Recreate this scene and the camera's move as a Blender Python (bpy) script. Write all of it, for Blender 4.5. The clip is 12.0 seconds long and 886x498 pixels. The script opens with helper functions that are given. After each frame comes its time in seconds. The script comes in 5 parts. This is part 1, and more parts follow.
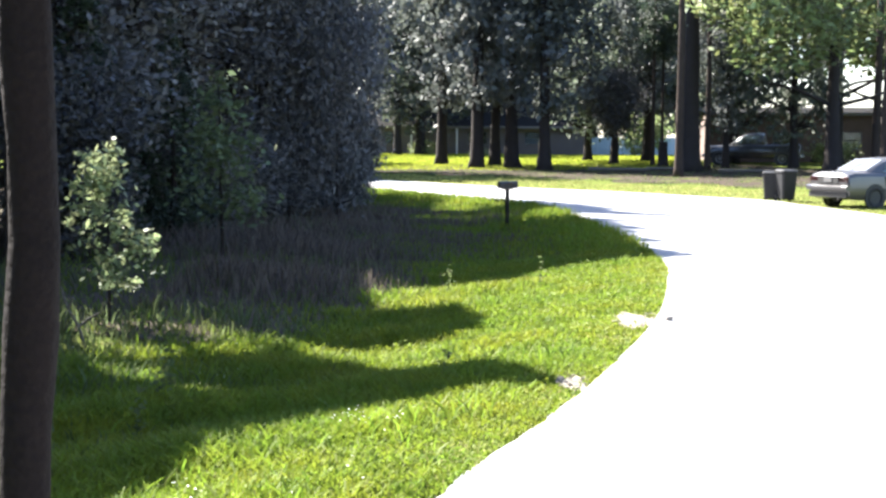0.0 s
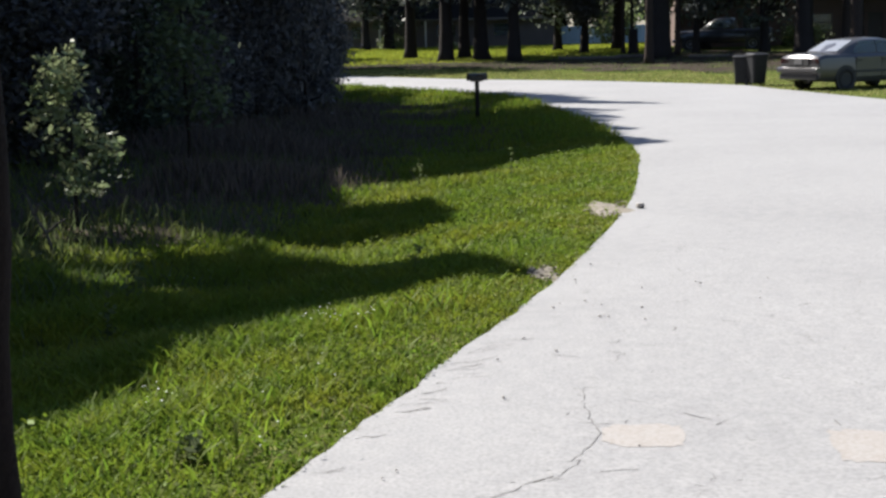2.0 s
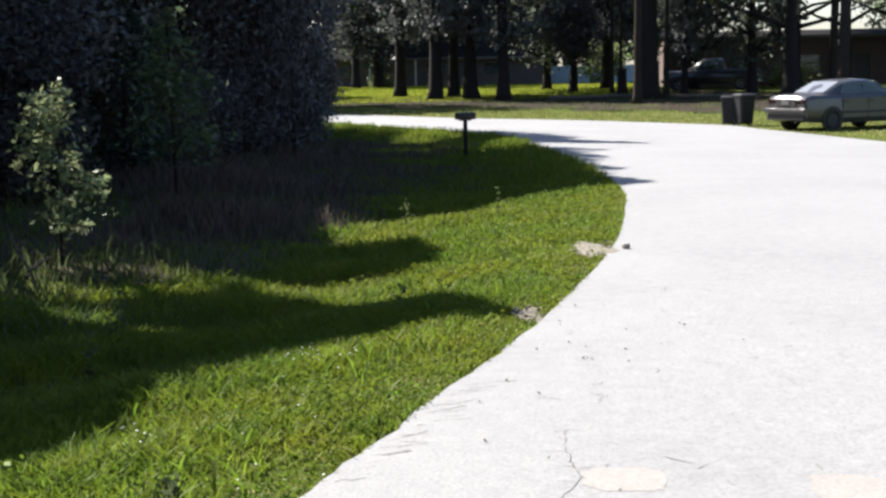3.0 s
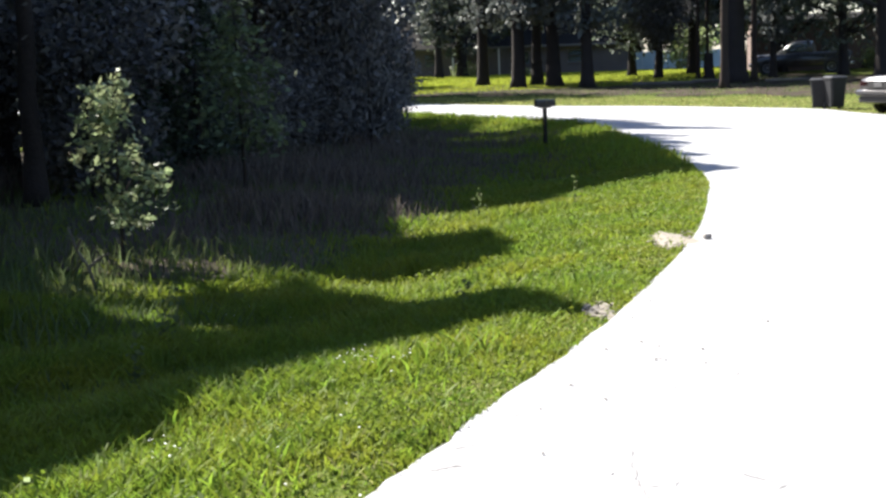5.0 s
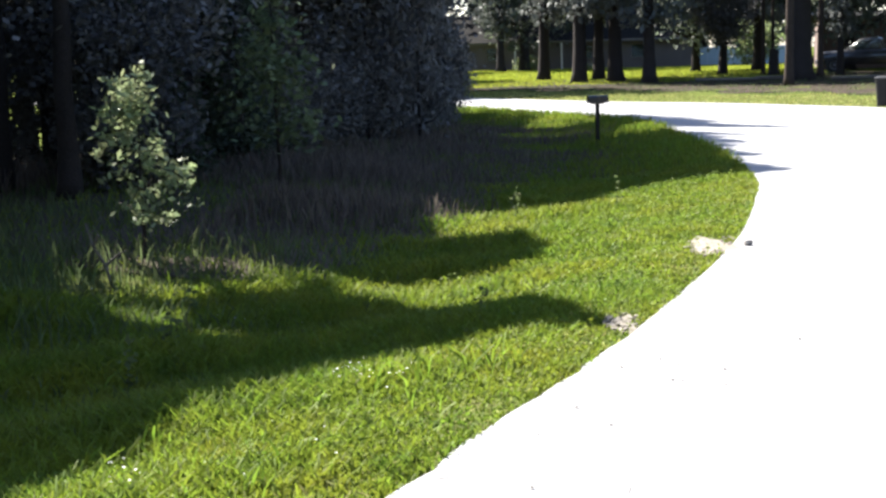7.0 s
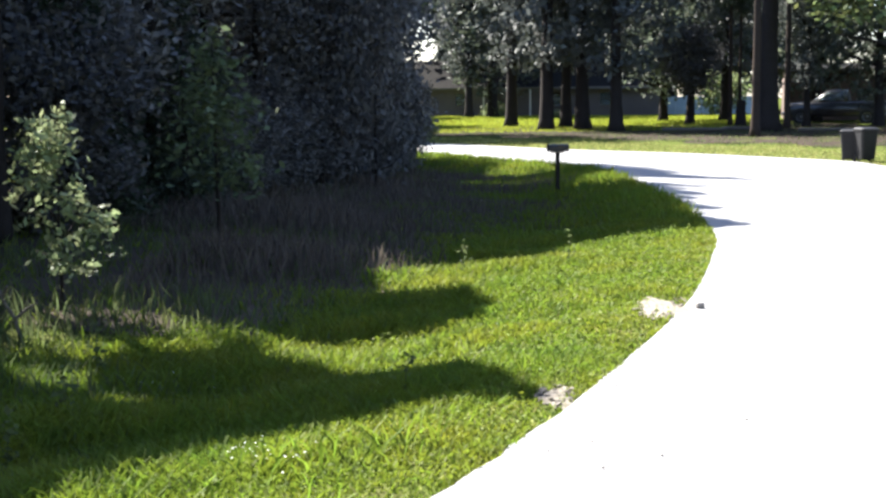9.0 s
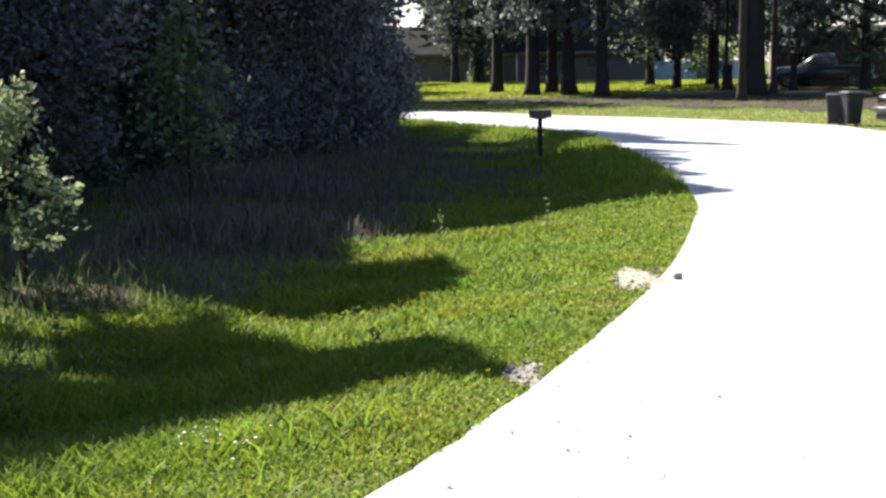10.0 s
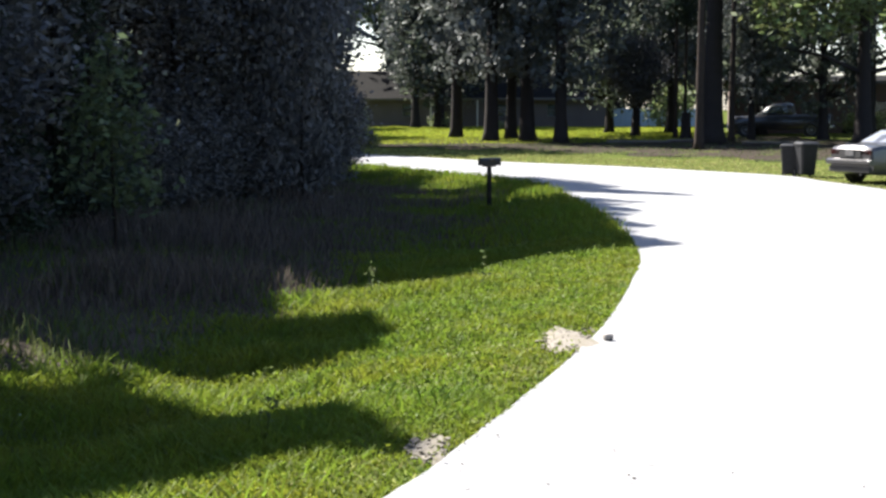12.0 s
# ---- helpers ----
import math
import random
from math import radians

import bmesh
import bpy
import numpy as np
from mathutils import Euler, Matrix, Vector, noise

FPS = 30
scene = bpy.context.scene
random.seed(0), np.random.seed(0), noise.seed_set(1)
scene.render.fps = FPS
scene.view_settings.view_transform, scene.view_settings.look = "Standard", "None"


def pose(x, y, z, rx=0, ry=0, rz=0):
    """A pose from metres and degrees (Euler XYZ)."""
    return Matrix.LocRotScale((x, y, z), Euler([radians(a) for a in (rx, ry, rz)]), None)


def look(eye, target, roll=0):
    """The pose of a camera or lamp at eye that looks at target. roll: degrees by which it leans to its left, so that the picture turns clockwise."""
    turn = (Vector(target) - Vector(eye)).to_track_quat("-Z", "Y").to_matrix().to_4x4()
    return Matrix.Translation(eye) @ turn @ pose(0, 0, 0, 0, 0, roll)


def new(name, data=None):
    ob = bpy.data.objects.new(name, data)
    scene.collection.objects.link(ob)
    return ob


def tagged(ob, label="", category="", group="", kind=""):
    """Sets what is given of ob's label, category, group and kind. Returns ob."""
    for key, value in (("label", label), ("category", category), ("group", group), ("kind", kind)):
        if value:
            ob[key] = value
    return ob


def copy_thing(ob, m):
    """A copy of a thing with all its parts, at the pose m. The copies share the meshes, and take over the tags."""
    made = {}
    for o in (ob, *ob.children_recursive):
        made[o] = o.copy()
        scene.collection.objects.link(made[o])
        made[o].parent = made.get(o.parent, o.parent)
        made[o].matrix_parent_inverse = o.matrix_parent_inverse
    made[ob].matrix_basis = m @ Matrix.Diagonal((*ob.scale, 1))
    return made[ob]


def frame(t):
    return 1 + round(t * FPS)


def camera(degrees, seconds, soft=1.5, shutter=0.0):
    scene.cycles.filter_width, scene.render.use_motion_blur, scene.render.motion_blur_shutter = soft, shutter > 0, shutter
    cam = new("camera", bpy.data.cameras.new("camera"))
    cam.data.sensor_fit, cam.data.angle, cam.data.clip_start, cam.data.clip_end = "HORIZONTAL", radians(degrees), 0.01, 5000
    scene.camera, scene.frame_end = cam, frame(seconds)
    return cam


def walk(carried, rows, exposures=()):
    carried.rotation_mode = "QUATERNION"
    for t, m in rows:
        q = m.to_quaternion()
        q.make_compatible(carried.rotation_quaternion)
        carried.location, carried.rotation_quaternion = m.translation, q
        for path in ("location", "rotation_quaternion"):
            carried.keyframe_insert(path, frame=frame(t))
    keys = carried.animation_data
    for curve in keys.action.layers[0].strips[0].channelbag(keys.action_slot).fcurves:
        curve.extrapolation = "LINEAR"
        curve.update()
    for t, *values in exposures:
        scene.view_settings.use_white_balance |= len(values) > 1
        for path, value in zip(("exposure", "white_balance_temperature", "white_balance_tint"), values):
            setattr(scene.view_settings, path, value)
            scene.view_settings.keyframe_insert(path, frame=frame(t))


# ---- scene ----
cam = camera(36.0, 12.0, soft=2.7)
BASE_EV, SKY, KELVIN, TINT = 2.3, 0.062, 5900, 15
EV = [(0, 0.88), (0.2, 0.3), (0.45, -0.16), (1.0, -0.6), (1.5, -0.88), (2.1, -0.95), (2.5, -0.85), (2.7, -0.8), (4.3, 0.12), (4.6, 0.1), (5.0, -0.08), (5.5, 0.12), (6.7, 0.12), (8.3, 0.45), (9.0, 0.25), (9.5, 0.08), (10.5, -0.12), (12, -0.25)]
PATH = [
    (0, (0.326, 0.972, 2.095), (0.059, 2.948, 1.931), 0.3),
    (0.5, (0.319, 1.0, 2.078), (0.039, 2.96, 1.789), -0.7),
    (1, (0.343, 0.979, 2.081), (0.101, 2.942, 1.787), -0.8),
    (1.5, (0.345, 1.026, 2.077), (0.111, 2.986, 1.753), -1.2),
    (2, (0.362, 1.071, 2.074), (0.133, 3.032, 1.757), -1.4),
    (2.5, (0.379, 1.099, 2.08), (0.154, 3.062, 1.77), -1.4),
    (2.7, (0.392, 1.068, 2.095), (0.186, 3.038, 1.822), -1.1),
    (4.3, (0.441, 1.568, 2.03), (0.125, 3.527, 1.782), -1.6),
    (4.5, (0.466, 1.627, 2.026), (0.139, 3.58, 1.745), -1.9),
    (5, (0.511, 1.787, 2.028), (0.171, 3.738, 1.754), -2.1),
    (5.5, (0.571, 1.966, 2.028), (0.226, 3.918, 1.767), -2.1),
    (6, (0.598, 2.124, 2.021), (0.222, 4.063, 1.706), -2.4),
    (6.5, (0.649, 2.325, 2.03), (0.271, 4.273, 1.779), -1.2),
    (6.7, (0.713, 2.351, 2.034), (0.294, 4.289, 1.772), -1.1),
    (8.5, (0.887, 3.217, 1.997), (0.453, 5.144, 1.682), -2.7),
    (9, (0.937, 3.34, 2.049), (0.549, 5.29, 1.831), -0.5),
    (9.5, (0.994, 3.528, 2.039), (0.618, 5.477, 1.79), -1.0),
    (10, (1.043, 3.703, 2.053), (0.671, 5.65, 1.786), -0.9),
    (10.5, (1.108, 3.875, 2.054), (0.789, 5.844, 1.895), 0.1),
    (11, (1.186, 3.998, 2.072), (0.878, 5.965, 1.882), -0.4),
    (11.5, (1.239, 4.233, 2.079), (0.923, 6.198, 1.881), -0.3),
    (12, (1.311, 4.422, 2.092), (0.991, 6.386, 1.888), -0.1),
]
walk(cam, [(t, look(eye, target, roll)) for t, eye, target, roll in PATH],
     [(t, BASE_EV + e, KELVIN, TINT) for t, e in EV])

# ---------------------------------------------------------------- sky and sun
SUN_EL = 45.0
SUN_X, SUN_Y = -0.8, 0.6  # over the woods, ahead and to the left
to_sun = Vector((SUN_X * math.cos(radians(SUN_EL)), SUN_Y * math.cos(radians(SUN_EL)), math.sin(radians(SUN_EL))))
world = bpy.data.worlds.new("world")
scene.world = world
world.use_nodes = True
wn = world.node_tree.nodes
sky = wn.new("ShaderNodeTexSky")
sky.sky_type, sky.sun_disc = "NISHITA", False
sky.sun_elevation, sky.sun_rotation = radians(SUN_EL), math.atan2(SUN_X, SUN_Y)
wn["Background"].inputs["Strength"].default_value = SKY
world.node_tree.links.new(sky.outputs[0], wn["Background"].inputs["Color"])
sun = new("sun", bpy.data.lights.new("sun", "SUN"))
sun.data.energy, sun.data.angle, sun.data.color = 5.0, radians(0.6), (1.0, 0.915, 0.74)
sun.matrix_world = look((0, 0, 30), Vector((0, 0, 30)) - to_sun)


# ---------------------------------------------------------------- materials
def material(name, base, rough=0.8, metal=0.0, var=(), bump=0.0, bump_scale=30.0, leafy=0.0, island=0.0, spec=0.5, coat=0.0, each=0.0):
    """base colour, then var: (scale, colour, amount, detail) layers of noise; leafy: share of light let through;
    island, each: how far pieces of a mesh, and whole things, differ in brightness."""
    m = bpy.data.materials.new(name)
    m.use_nodes = True
    nt = m.node_tree
    n, l = nt.nodes, nt.links
    bsdf = n["Principled BSDF"]
    bsdf.inputs["Roughness"].default_value = rough
    bsdf.inputs["Metallic"].default_value = metal
    bsdf.inputs["Specular IOR Level"].default_value = spec
    bsdf.inputs["Coat Weight"].default_value = coat
    where = n.new("ShaderNodeTexCoord").outputs["Object"]
    rgb = n.new("ShaderNodeRGB")
    rgb.outputs[0].default_value = (*base, 1)
    colour = rgb.outputs[0]
    for scale, tint, amount, detail in var:
        tex = n.new("ShaderNodeTexNoise")
        tex.inputs["Scale"].default_value, tex.inputs["Detail"].default_value = scale, detail
        l.new(where, tex.inputs["Vector"])
        ramp = n.new("ShaderNodeMapRange")
        ramp.inputs["From Min"].default_value, ramp.inputs["From Max"].default_value = 0.38, 0.68
        ramp.inputs["To Max"].default_value = amount
        l.new(tex.outputs["Fac"], ramp.inputs["Value"])
        mix = n.new("ShaderNodeMix")
        mix.data_type = "RGBA"
        l.new(ramp.outputs[0], mix.inputs["Factor"])
        l.new(colour, mix.inputs[6])
        mix.inputs[7].default_value = (*tint, 1)
        colour = mix.outputs[2]
    if island:
        geo = n.new("ShaderNodeNewGeometry")
        spread = n.new("ShaderNodeMapRange")
        spread.inputs["To Min"].default_value, spread.inputs["To Max"].default_value = 1 - island, 1 + island
        l.new(geo.outputs["Random Per Island"], spread.inputs["Value"])
        hsv = n.new("ShaderNodeHueSaturation")
        l.new(spread.outputs[0], hsv.inputs["Value"])
        shift = n.new("ShaderNodeMapRange")
        shift.inputs["To Min"].default_value, shift.inputs["To Max"].default_value = 0.5 - 0.05 * island, 0.5 + 0.04 * island
        l.new(geo.outputs["Random Per Island"], shift.inputs["Value"])
        l.new(shift.outputs[0], hsv.inputs["Hue"])
        l.new(colour, hsv.inputs["Color"])
        colour = hsv.outputs[0]
    if each:
        spread = n.new("ShaderNodeMapRange")
        spread.inputs["To Min"].default_value, spread.inputs["To Max"].default_value = 1 - each, 1 + each
        l.new(n.new("ShaderNodeObjectInfo").outputs["Random"], spread.inputs["Value"])
        hsv = n.new("ShaderNodeHueSaturation")
        l.new(spread.outputs[0], hsv.inputs["Value"])
        l.new(colour, hsv.inputs["Color"])
        colour = hsv.outputs[0]
    l.new(colour, bsdf.inputs["Base Color"])
    if bump:
        tex = n.new("ShaderNodeTexNoise")
        tex.inputs["Scale"].default_value, tex.inputs["Detail"].default_value = bump_scale, 6
        l.new(where, tex.inputs["Vector"])
        bm = n.new("ShaderNodeBump")
        bm.inputs["Strength"].default_value, bm.inputs["Distance"].default_value = bump, 0.02
        l.new(tex.outputs["Fac"], bm.inputs["Height"])
        l.new(bm.outputs[0], bsdf.inputs["Normal"])
    if leafy:
        glow = n.new("ShaderNodeBsdfTranslucent")
        l.new(colour, glow.inputs["Color"])
        both = n.new("ShaderNodeMixShader")
        both.inputs[0].default_value = leafy
        l.new(bsdf.outputs[0], both.inputs[1])
        l.new(glow.outputs[0], both.inputs[2])
        l.new(both.outputs[0], n["Material Output"].inputs["Surface"])
    return m


def glass_material(name, tint=(0.75, 0.85, 0.85)):
    m = bpy.data.materials.new(name)
    m.use_nodes = True
    b = m.node_tree.nodes["Principled BSDF"]
    b.inputs["Base Color"].default_value = (*tint, 1)
    b.inputs["Roughness"].default_value = 0.04
    b.inputs["Transmission Weight"].default_value = 0.8
    b.inputs["IOR"].default_value = 1.45
    return m


ROAD = material("pale_asphalt", (0.25, 0.252, 0.255), 0.85, var=((0.35, (0.205, 0.207, 0.212), 0.9, 3), (6.0, (0.285, 0.285, 0.285), 0.6, 5), (45.0, (0.155, 0.155, 0.16), 0.7, 5)), bump=0.25, bump_scale=120)
CRACK = material("crack_filler", (0.09, 0.086, 0.082), 0.9)
HAIRLINE = material("grey_crack_dust", (0.085, 0.082, 0.08), 0.95, var=((30, (0.13, 0.126, 0.122), 0.8, 4),))
PATCH = material("worn_road_patch", (0.268, 0.254, 0.242), 0.9, var=((9, (0.27, 0.262, 0.255), 0.9, 4), (45, (0.19, 0.17, 0.15), 0.6, 4)))
SOIL = material("soil_and_thatch", (0.075, 0.1, 0.022), 0.95, var=((0.35, (0.09, 0.12, 0.024), 0.8, 3), (3.0, (0.08, 0.07, 0.035), 0.6, 4), (40, (0.035, 0.045, 0.014), 0.5, 4)), bump=0.5, bump_scale=40, spec=0.0)
SAND = material("pale_sand", (0.17, 0.152, 0.13), 0.95, var=((7, (0.1, 0.09, 0.05), 0.9, 4), (60, (0.23, 0.205, 0.165), 0.6, 4)), bump=0.4, bump_scale=60)
# litter darkened and mottled in colour to stand for the yard trees' shade
SHADELITTER = material("shade_darkened_litter", (0.034, 0.027, 0.021), 0.95, var=((0.45, (0.014, 0.013, 0.01), 0.9, 4), (3, (0.06, 0.048, 0.036), 0.6, 4), (25, (0.05, 0.04, 0.03), 0.5, 4)), spec=0.05, bump=0.6, bump_scale=30)
GRASS = material("grass_blade", (0.138, 0.195, 0.02), 0.65, var=((0.6, (0.205, 0.215, 0.022), 0.7, 2), (2.2, (0.075, 0.135, 0.016), 0.7, 3)), leafy=0.45, island=0.26, spec=0.2)
COARSE = material("coarse_grass_blade", (0.15, 0.215, 0.022), 0.6, var=((0.9, (0.1, 0.165, 0.016), 0.7, 2),), leafy=0.5, island=0.3, spec=0.2)
# lawn colour raised above the verge grass to stand for full sun
SUNGRASS = material("sun_brightened_lawn", (0.25, 0.3, 0.03), 0.8, var=((0.3, (0.19, 0.25, 0.025), 0.8, 2), (1.5, (0.28, 0.28, 0.04), 0.6, 3)), leafy=0.45, island=0.3, spec=0.1)
PALEGRASS = material("dry_pale_grass", (0.3, 0.31, 0.1), 0.85, var=((0.35, (0.13, 0.17, 0.04), 0.8, 2), (1.5, (0.22, 0.2, 0.09), 0.7, 3)), leafy=0.4, island=0.3, spec=0.05)
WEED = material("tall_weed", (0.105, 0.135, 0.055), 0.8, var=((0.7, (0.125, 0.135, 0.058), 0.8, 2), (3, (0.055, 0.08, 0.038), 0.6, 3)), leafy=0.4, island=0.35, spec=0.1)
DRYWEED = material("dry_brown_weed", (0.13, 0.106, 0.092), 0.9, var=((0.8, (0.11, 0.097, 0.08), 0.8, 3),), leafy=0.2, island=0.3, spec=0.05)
LITTER = material("leaf_litter", (0.06, 0.048, 0.038), 0.95, var=((0.7, (0.04, 0.04, 0.026), 0.9, 4), (25, (0.085, 0.068, 0.05), 0.5, 4)), spec=0.05, bump=0.6, bump_scale=30)
BARK = material("grey_brown_bark", (0.026, 0.022, 0.021), 0.95, var=((3, (0.02, 0.017, 0.016), 0.8, 4), (25, (0.042, 0.036, 0.033), 0.5, 4)), bump=1.0, bump_scale=18, spec=0.15)
PINEBARK = material("pine_bark", (0.035, 0.027, 0.023), 0.95, var=((4, (0.05, 0.037, 0.03), 0.8, 4), (14, (0.05, 0.04, 0.033), 0.6, 3)), bump=1.0, bump_scale=10, spec=0.1)
# LEAF is greyed towards blue, holding the haze over the woods in its colour
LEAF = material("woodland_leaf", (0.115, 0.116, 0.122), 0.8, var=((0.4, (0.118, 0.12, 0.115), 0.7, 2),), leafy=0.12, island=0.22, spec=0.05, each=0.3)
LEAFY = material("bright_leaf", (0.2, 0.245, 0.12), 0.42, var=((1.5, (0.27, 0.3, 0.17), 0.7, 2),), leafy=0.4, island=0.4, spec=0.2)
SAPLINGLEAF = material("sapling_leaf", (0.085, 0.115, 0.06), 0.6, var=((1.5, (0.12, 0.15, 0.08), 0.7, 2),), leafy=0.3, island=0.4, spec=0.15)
NEEDLE = material("cedar_needle", (0.034, 0.05, 0.04), 0.6, var=((0.8, (0.045, 0.07, 0.02), 0.7, 2),), leafy=0.25, island=0.35)
# far leaf tones: BRIGHTFAR is lightened to stand for sun, DARKFAR is darker
BRIGHTFAR = material("sun_brightened_far_leaf", (0.13, 0.165, 0.06), 0.5, var=((0.25, (0.2, 0.235, 0.1), 0.8, 2),), leafy=0.5, island=0.6)
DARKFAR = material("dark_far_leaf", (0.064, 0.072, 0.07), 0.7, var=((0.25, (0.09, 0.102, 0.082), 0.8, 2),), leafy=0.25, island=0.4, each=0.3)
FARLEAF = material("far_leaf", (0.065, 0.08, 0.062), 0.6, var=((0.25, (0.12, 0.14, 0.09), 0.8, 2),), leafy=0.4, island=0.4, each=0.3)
# near-black finish for the upright standing in for a vehicle part
PILLARDARK = material("dark_pillar_finish", (0.011, 0.0085, 0.009), 0.85, var=((5, (0.007, 0.006, 0.007), 0.8, 4), (40, (0.02, 0.016, 0.015), 0.4, 4)), bump=0.8, bump_scale=25, spec=0.1)
BLACKMETAL = material("black_painted_metal", (0.015, 0.015, 0.016), 0.45, var=((12, (0.035, 0.033, 0.03), 0.5, 4),))
DARKWOOD = material("dark_post_wood", (0.03, 0.026, 0.022), 0.9, var=((8, (0.018, 0.016, 0.014), 0.7, 4),), bump=0.6, bump_scale=40, spec=0.2)
GREYWOOD = material("weathered_post_wood", (0.13, 0.11, 0.09), 0.9, var=((8, (0.07, 0.06, 0.05), 0.7, 4),), bump=0.6, bump_scale=40)
BINPLASTIC = material("dark_bin_plastic", (0.01, 0.011, 0.013), 0.6, var=((6, (0.02, 0.021, 0.023), 0.5, 4),), spec=0.3)
PAINT = material("silver_beige_car_paint", (0.075, 0.073, 0.075), 0.36, 0.45, var=((3, (0.085, 0.082, 0.085), 0.5, 3),), coat=0.4)
# rear glass coloured as rough metal to show a white sun glare
GLAREGLASS = material("sun_glare_rear_glass", (0.25, 0.26, 0.27), 0.42, 0.9, var=((5, (0.3, 0.3, 0.3), 0.5, 3),), spec=0.9, coat=0.6)
DARKPAINT = material("dark_truck_paint", (0.012, 0.0125, 0.015), 0.3, 0.2, var=((3, (0.04, 0.04, 0.042), 0.5, 3),), coat=0.5)
TRIM = material("black_trim", (0.02, 0.02, 0.02), 0.6)
CHROME = material("bright_bumper", (0.62, 0.61, 0.58), 0.25, 0.6)
RUBBER = material("tyre_rubber", (0.018, 0.018, 0.018), 0.85)
RIM = material("wheel_cover", (0.16, 0.16, 0.165), 0.45, 0.7)
LAMP = material("red_tail_lens", (0.035, 0.008, 0.008), 0.2, coat=0.5)
PLATE = material("plate", (0.1, 0.1, 0.1), 0.5)
GLASS = glass_material("window_glass", (0.35, 0.42, 0.42))
SIDING = material("tan_siding", (0.11, 0.095, 0.09), 0.8, var=((0.8, (0.085, 0.072, 0.07), 0.7, 3), (18, (0.13, 0.115, 0.105), 0.4, 3)))
BRICK = material("brown_brick", (0.11, 0.072, 0.06), 0.9, var=((1.2, (0.08, 0.055, 0.047), 0.7, 3), (22, (0.14, 0.1, 0.085), 0.5, 3)), bump=0.3)
SHINGLE = material("roof_shingle", (0.014, 0.0135, 0.013), 0.9, var=((1.5, (0.01, 0.01, 0.01), 0.7, 3), (30, (0.022, 0.021, 0.02), 0.5, 3)), bump=0.4, spec=0.05)
HOUSETRIM = material("dull_house_trim", (0.13, 0.12, 0.11), 0.7, var=((4, (0.1, 0.09, 0.085), 0.5, 4),))
WHITE = material("white_paint", (0.72, 0.71, 0.68), 0.6, var=((4, (0.6, 0.58, 0.54), 0.5, 4),))
BLUEWALL = material("pale_blue_panel", (0.42, 0.52, 0.56), 0.6, var=((2, (0.34, 0.43, 0.47), 0.6, 3),))
DARKDOOR = material("dark_door_paint", (0.05, 0.04, 0.035), 0.6)
PEBBLE = material("pebble_stone", (0.34, 0.32, 0.3), 0.85, var=((20, (0.2, 0.19, 0.18), 0.7, 4),))
PETAL = material("white_petal", (0.7, 0.72, 0.68), 0.6, leafy=0.3)


# ---------------------------------------------------------------- mesh helpers
class Mesh:
    """Gathers corners and faces for one part."""

    def __init__(self):
        self.v, self.f = [], []

    def add(self, verts, faces):
        o = len(self.v)
        self.v += [tuple(p) for p in verts]
        self.f += [tuple(i + o for i in face) for face in faces]
        return self

    def box(self, c, s, m=None, bevel=0.0):
        bm = bmesh.new()
        bmesh.ops.create_cube(bm, size=1)
        for p in bm.verts:
            p.co = Vector((p.co.x * s[0], p.co.y * s[1], p.co.z * s[2]))
        if bevel:
            bmesh.ops.bevel(bm, geom=bm.edges[:], offset=bevel, segments=2, profile=0.6, affect="EDGES")
        for p in bm.verts:
            p.co += Vector(c)
            if m:
                p.co = m @ p.co
        bm.verts.index_update()
        self.add([p.co for p in bm.verts], [[q.index for q in face.verts] for face in bm.faces])
        bm.free()
        return self

    def tube(self, path, radii, sides=10, wobble=0.0, rng=None, cap=True):
        path = [Vector(p) for p in path]
        rings = []
        for i, p in enumerate(path):
            d = (path[min(i + 1, len(path) - 1)] - path[max(i - 1, 0)]).normalized()
            a = d.cross(Vector((0, 1, 0)) if abs(d.y) < 0.9 else Vector((1, 0, 0))).normalized()
            b = d.cross(a)
            rings.append([p + (a * math.cos(k * math.tau / sides) + b * math.sin(k * math.tau / sides)) * radii[i] * (1 + (rng.uniform(-wobble, wobble) if rng else 0)) for k in range(sides)])
        verts = [q for ring in rings for q in ring]
        faces = [(i * sides + k, i * sides + (k + 1) % sides, (i + 1) * sides + (k + 1) % sides, (i + 1) * sides + k) for i in range(len(path) - 1) for k in range(sides)]
        if cap:
            faces += [tuple(range(sides))[::-1], tuple((len(path) - 1) * sides + k for k in range(sides))]
        return self.add(verts, faces)

    def loft(self, rings, cap=True, closed=True):
        n = len(rings[0])
        verts = [q for ring in rings for q in ring]
        span = n if closed else n - 1
        faces = [(i * n + k, i * n + (k + 1) % n, (i + 1) * n + (k + 1) % n, (i + 1) * n + k) for i in range(len(rings) - 1) for k in range(span)]
        if cap:
            faces += [tuple(range(n))[::-1], tuple((len(rings) - 1) * n + k for k in range(n))]
        return self.add(verts, faces)

    def data(self, name, mat, smooth=False):
        me = bpy.data.meshes.new(name)
        me.from_pydata(self.v, [], self.f)
        bm = bmesh.new()
        bm.from_mesh(me)
        bmesh.ops.recalc_face_normals(bm, faces=bm.faces[:])
        bm.to_mesh(me)
        bm.free()
        me.materials.append(mat)
        if smooth:
            me.polygons.foreach_set("use_smooth", [True] * len(me.polygons))
        return me


def part(name, mesh, mat, parent=None, label="", smooth=False):
    me = mesh if isinstance(mesh, bpy.types.Mesh) else mesh.data(name, mat, smooth)
    ob = new(name, me)
    if parent:
        ob.parent = parent
    if label:
        ob["label"] = label
    return ob


def thing(name, m, label, category, group="", kind=""):
    ob = new(name)
    ob.matrix_world = m
    ob.empty_display_size = 0.2
    return tagged(ob, label, category, group, kind)


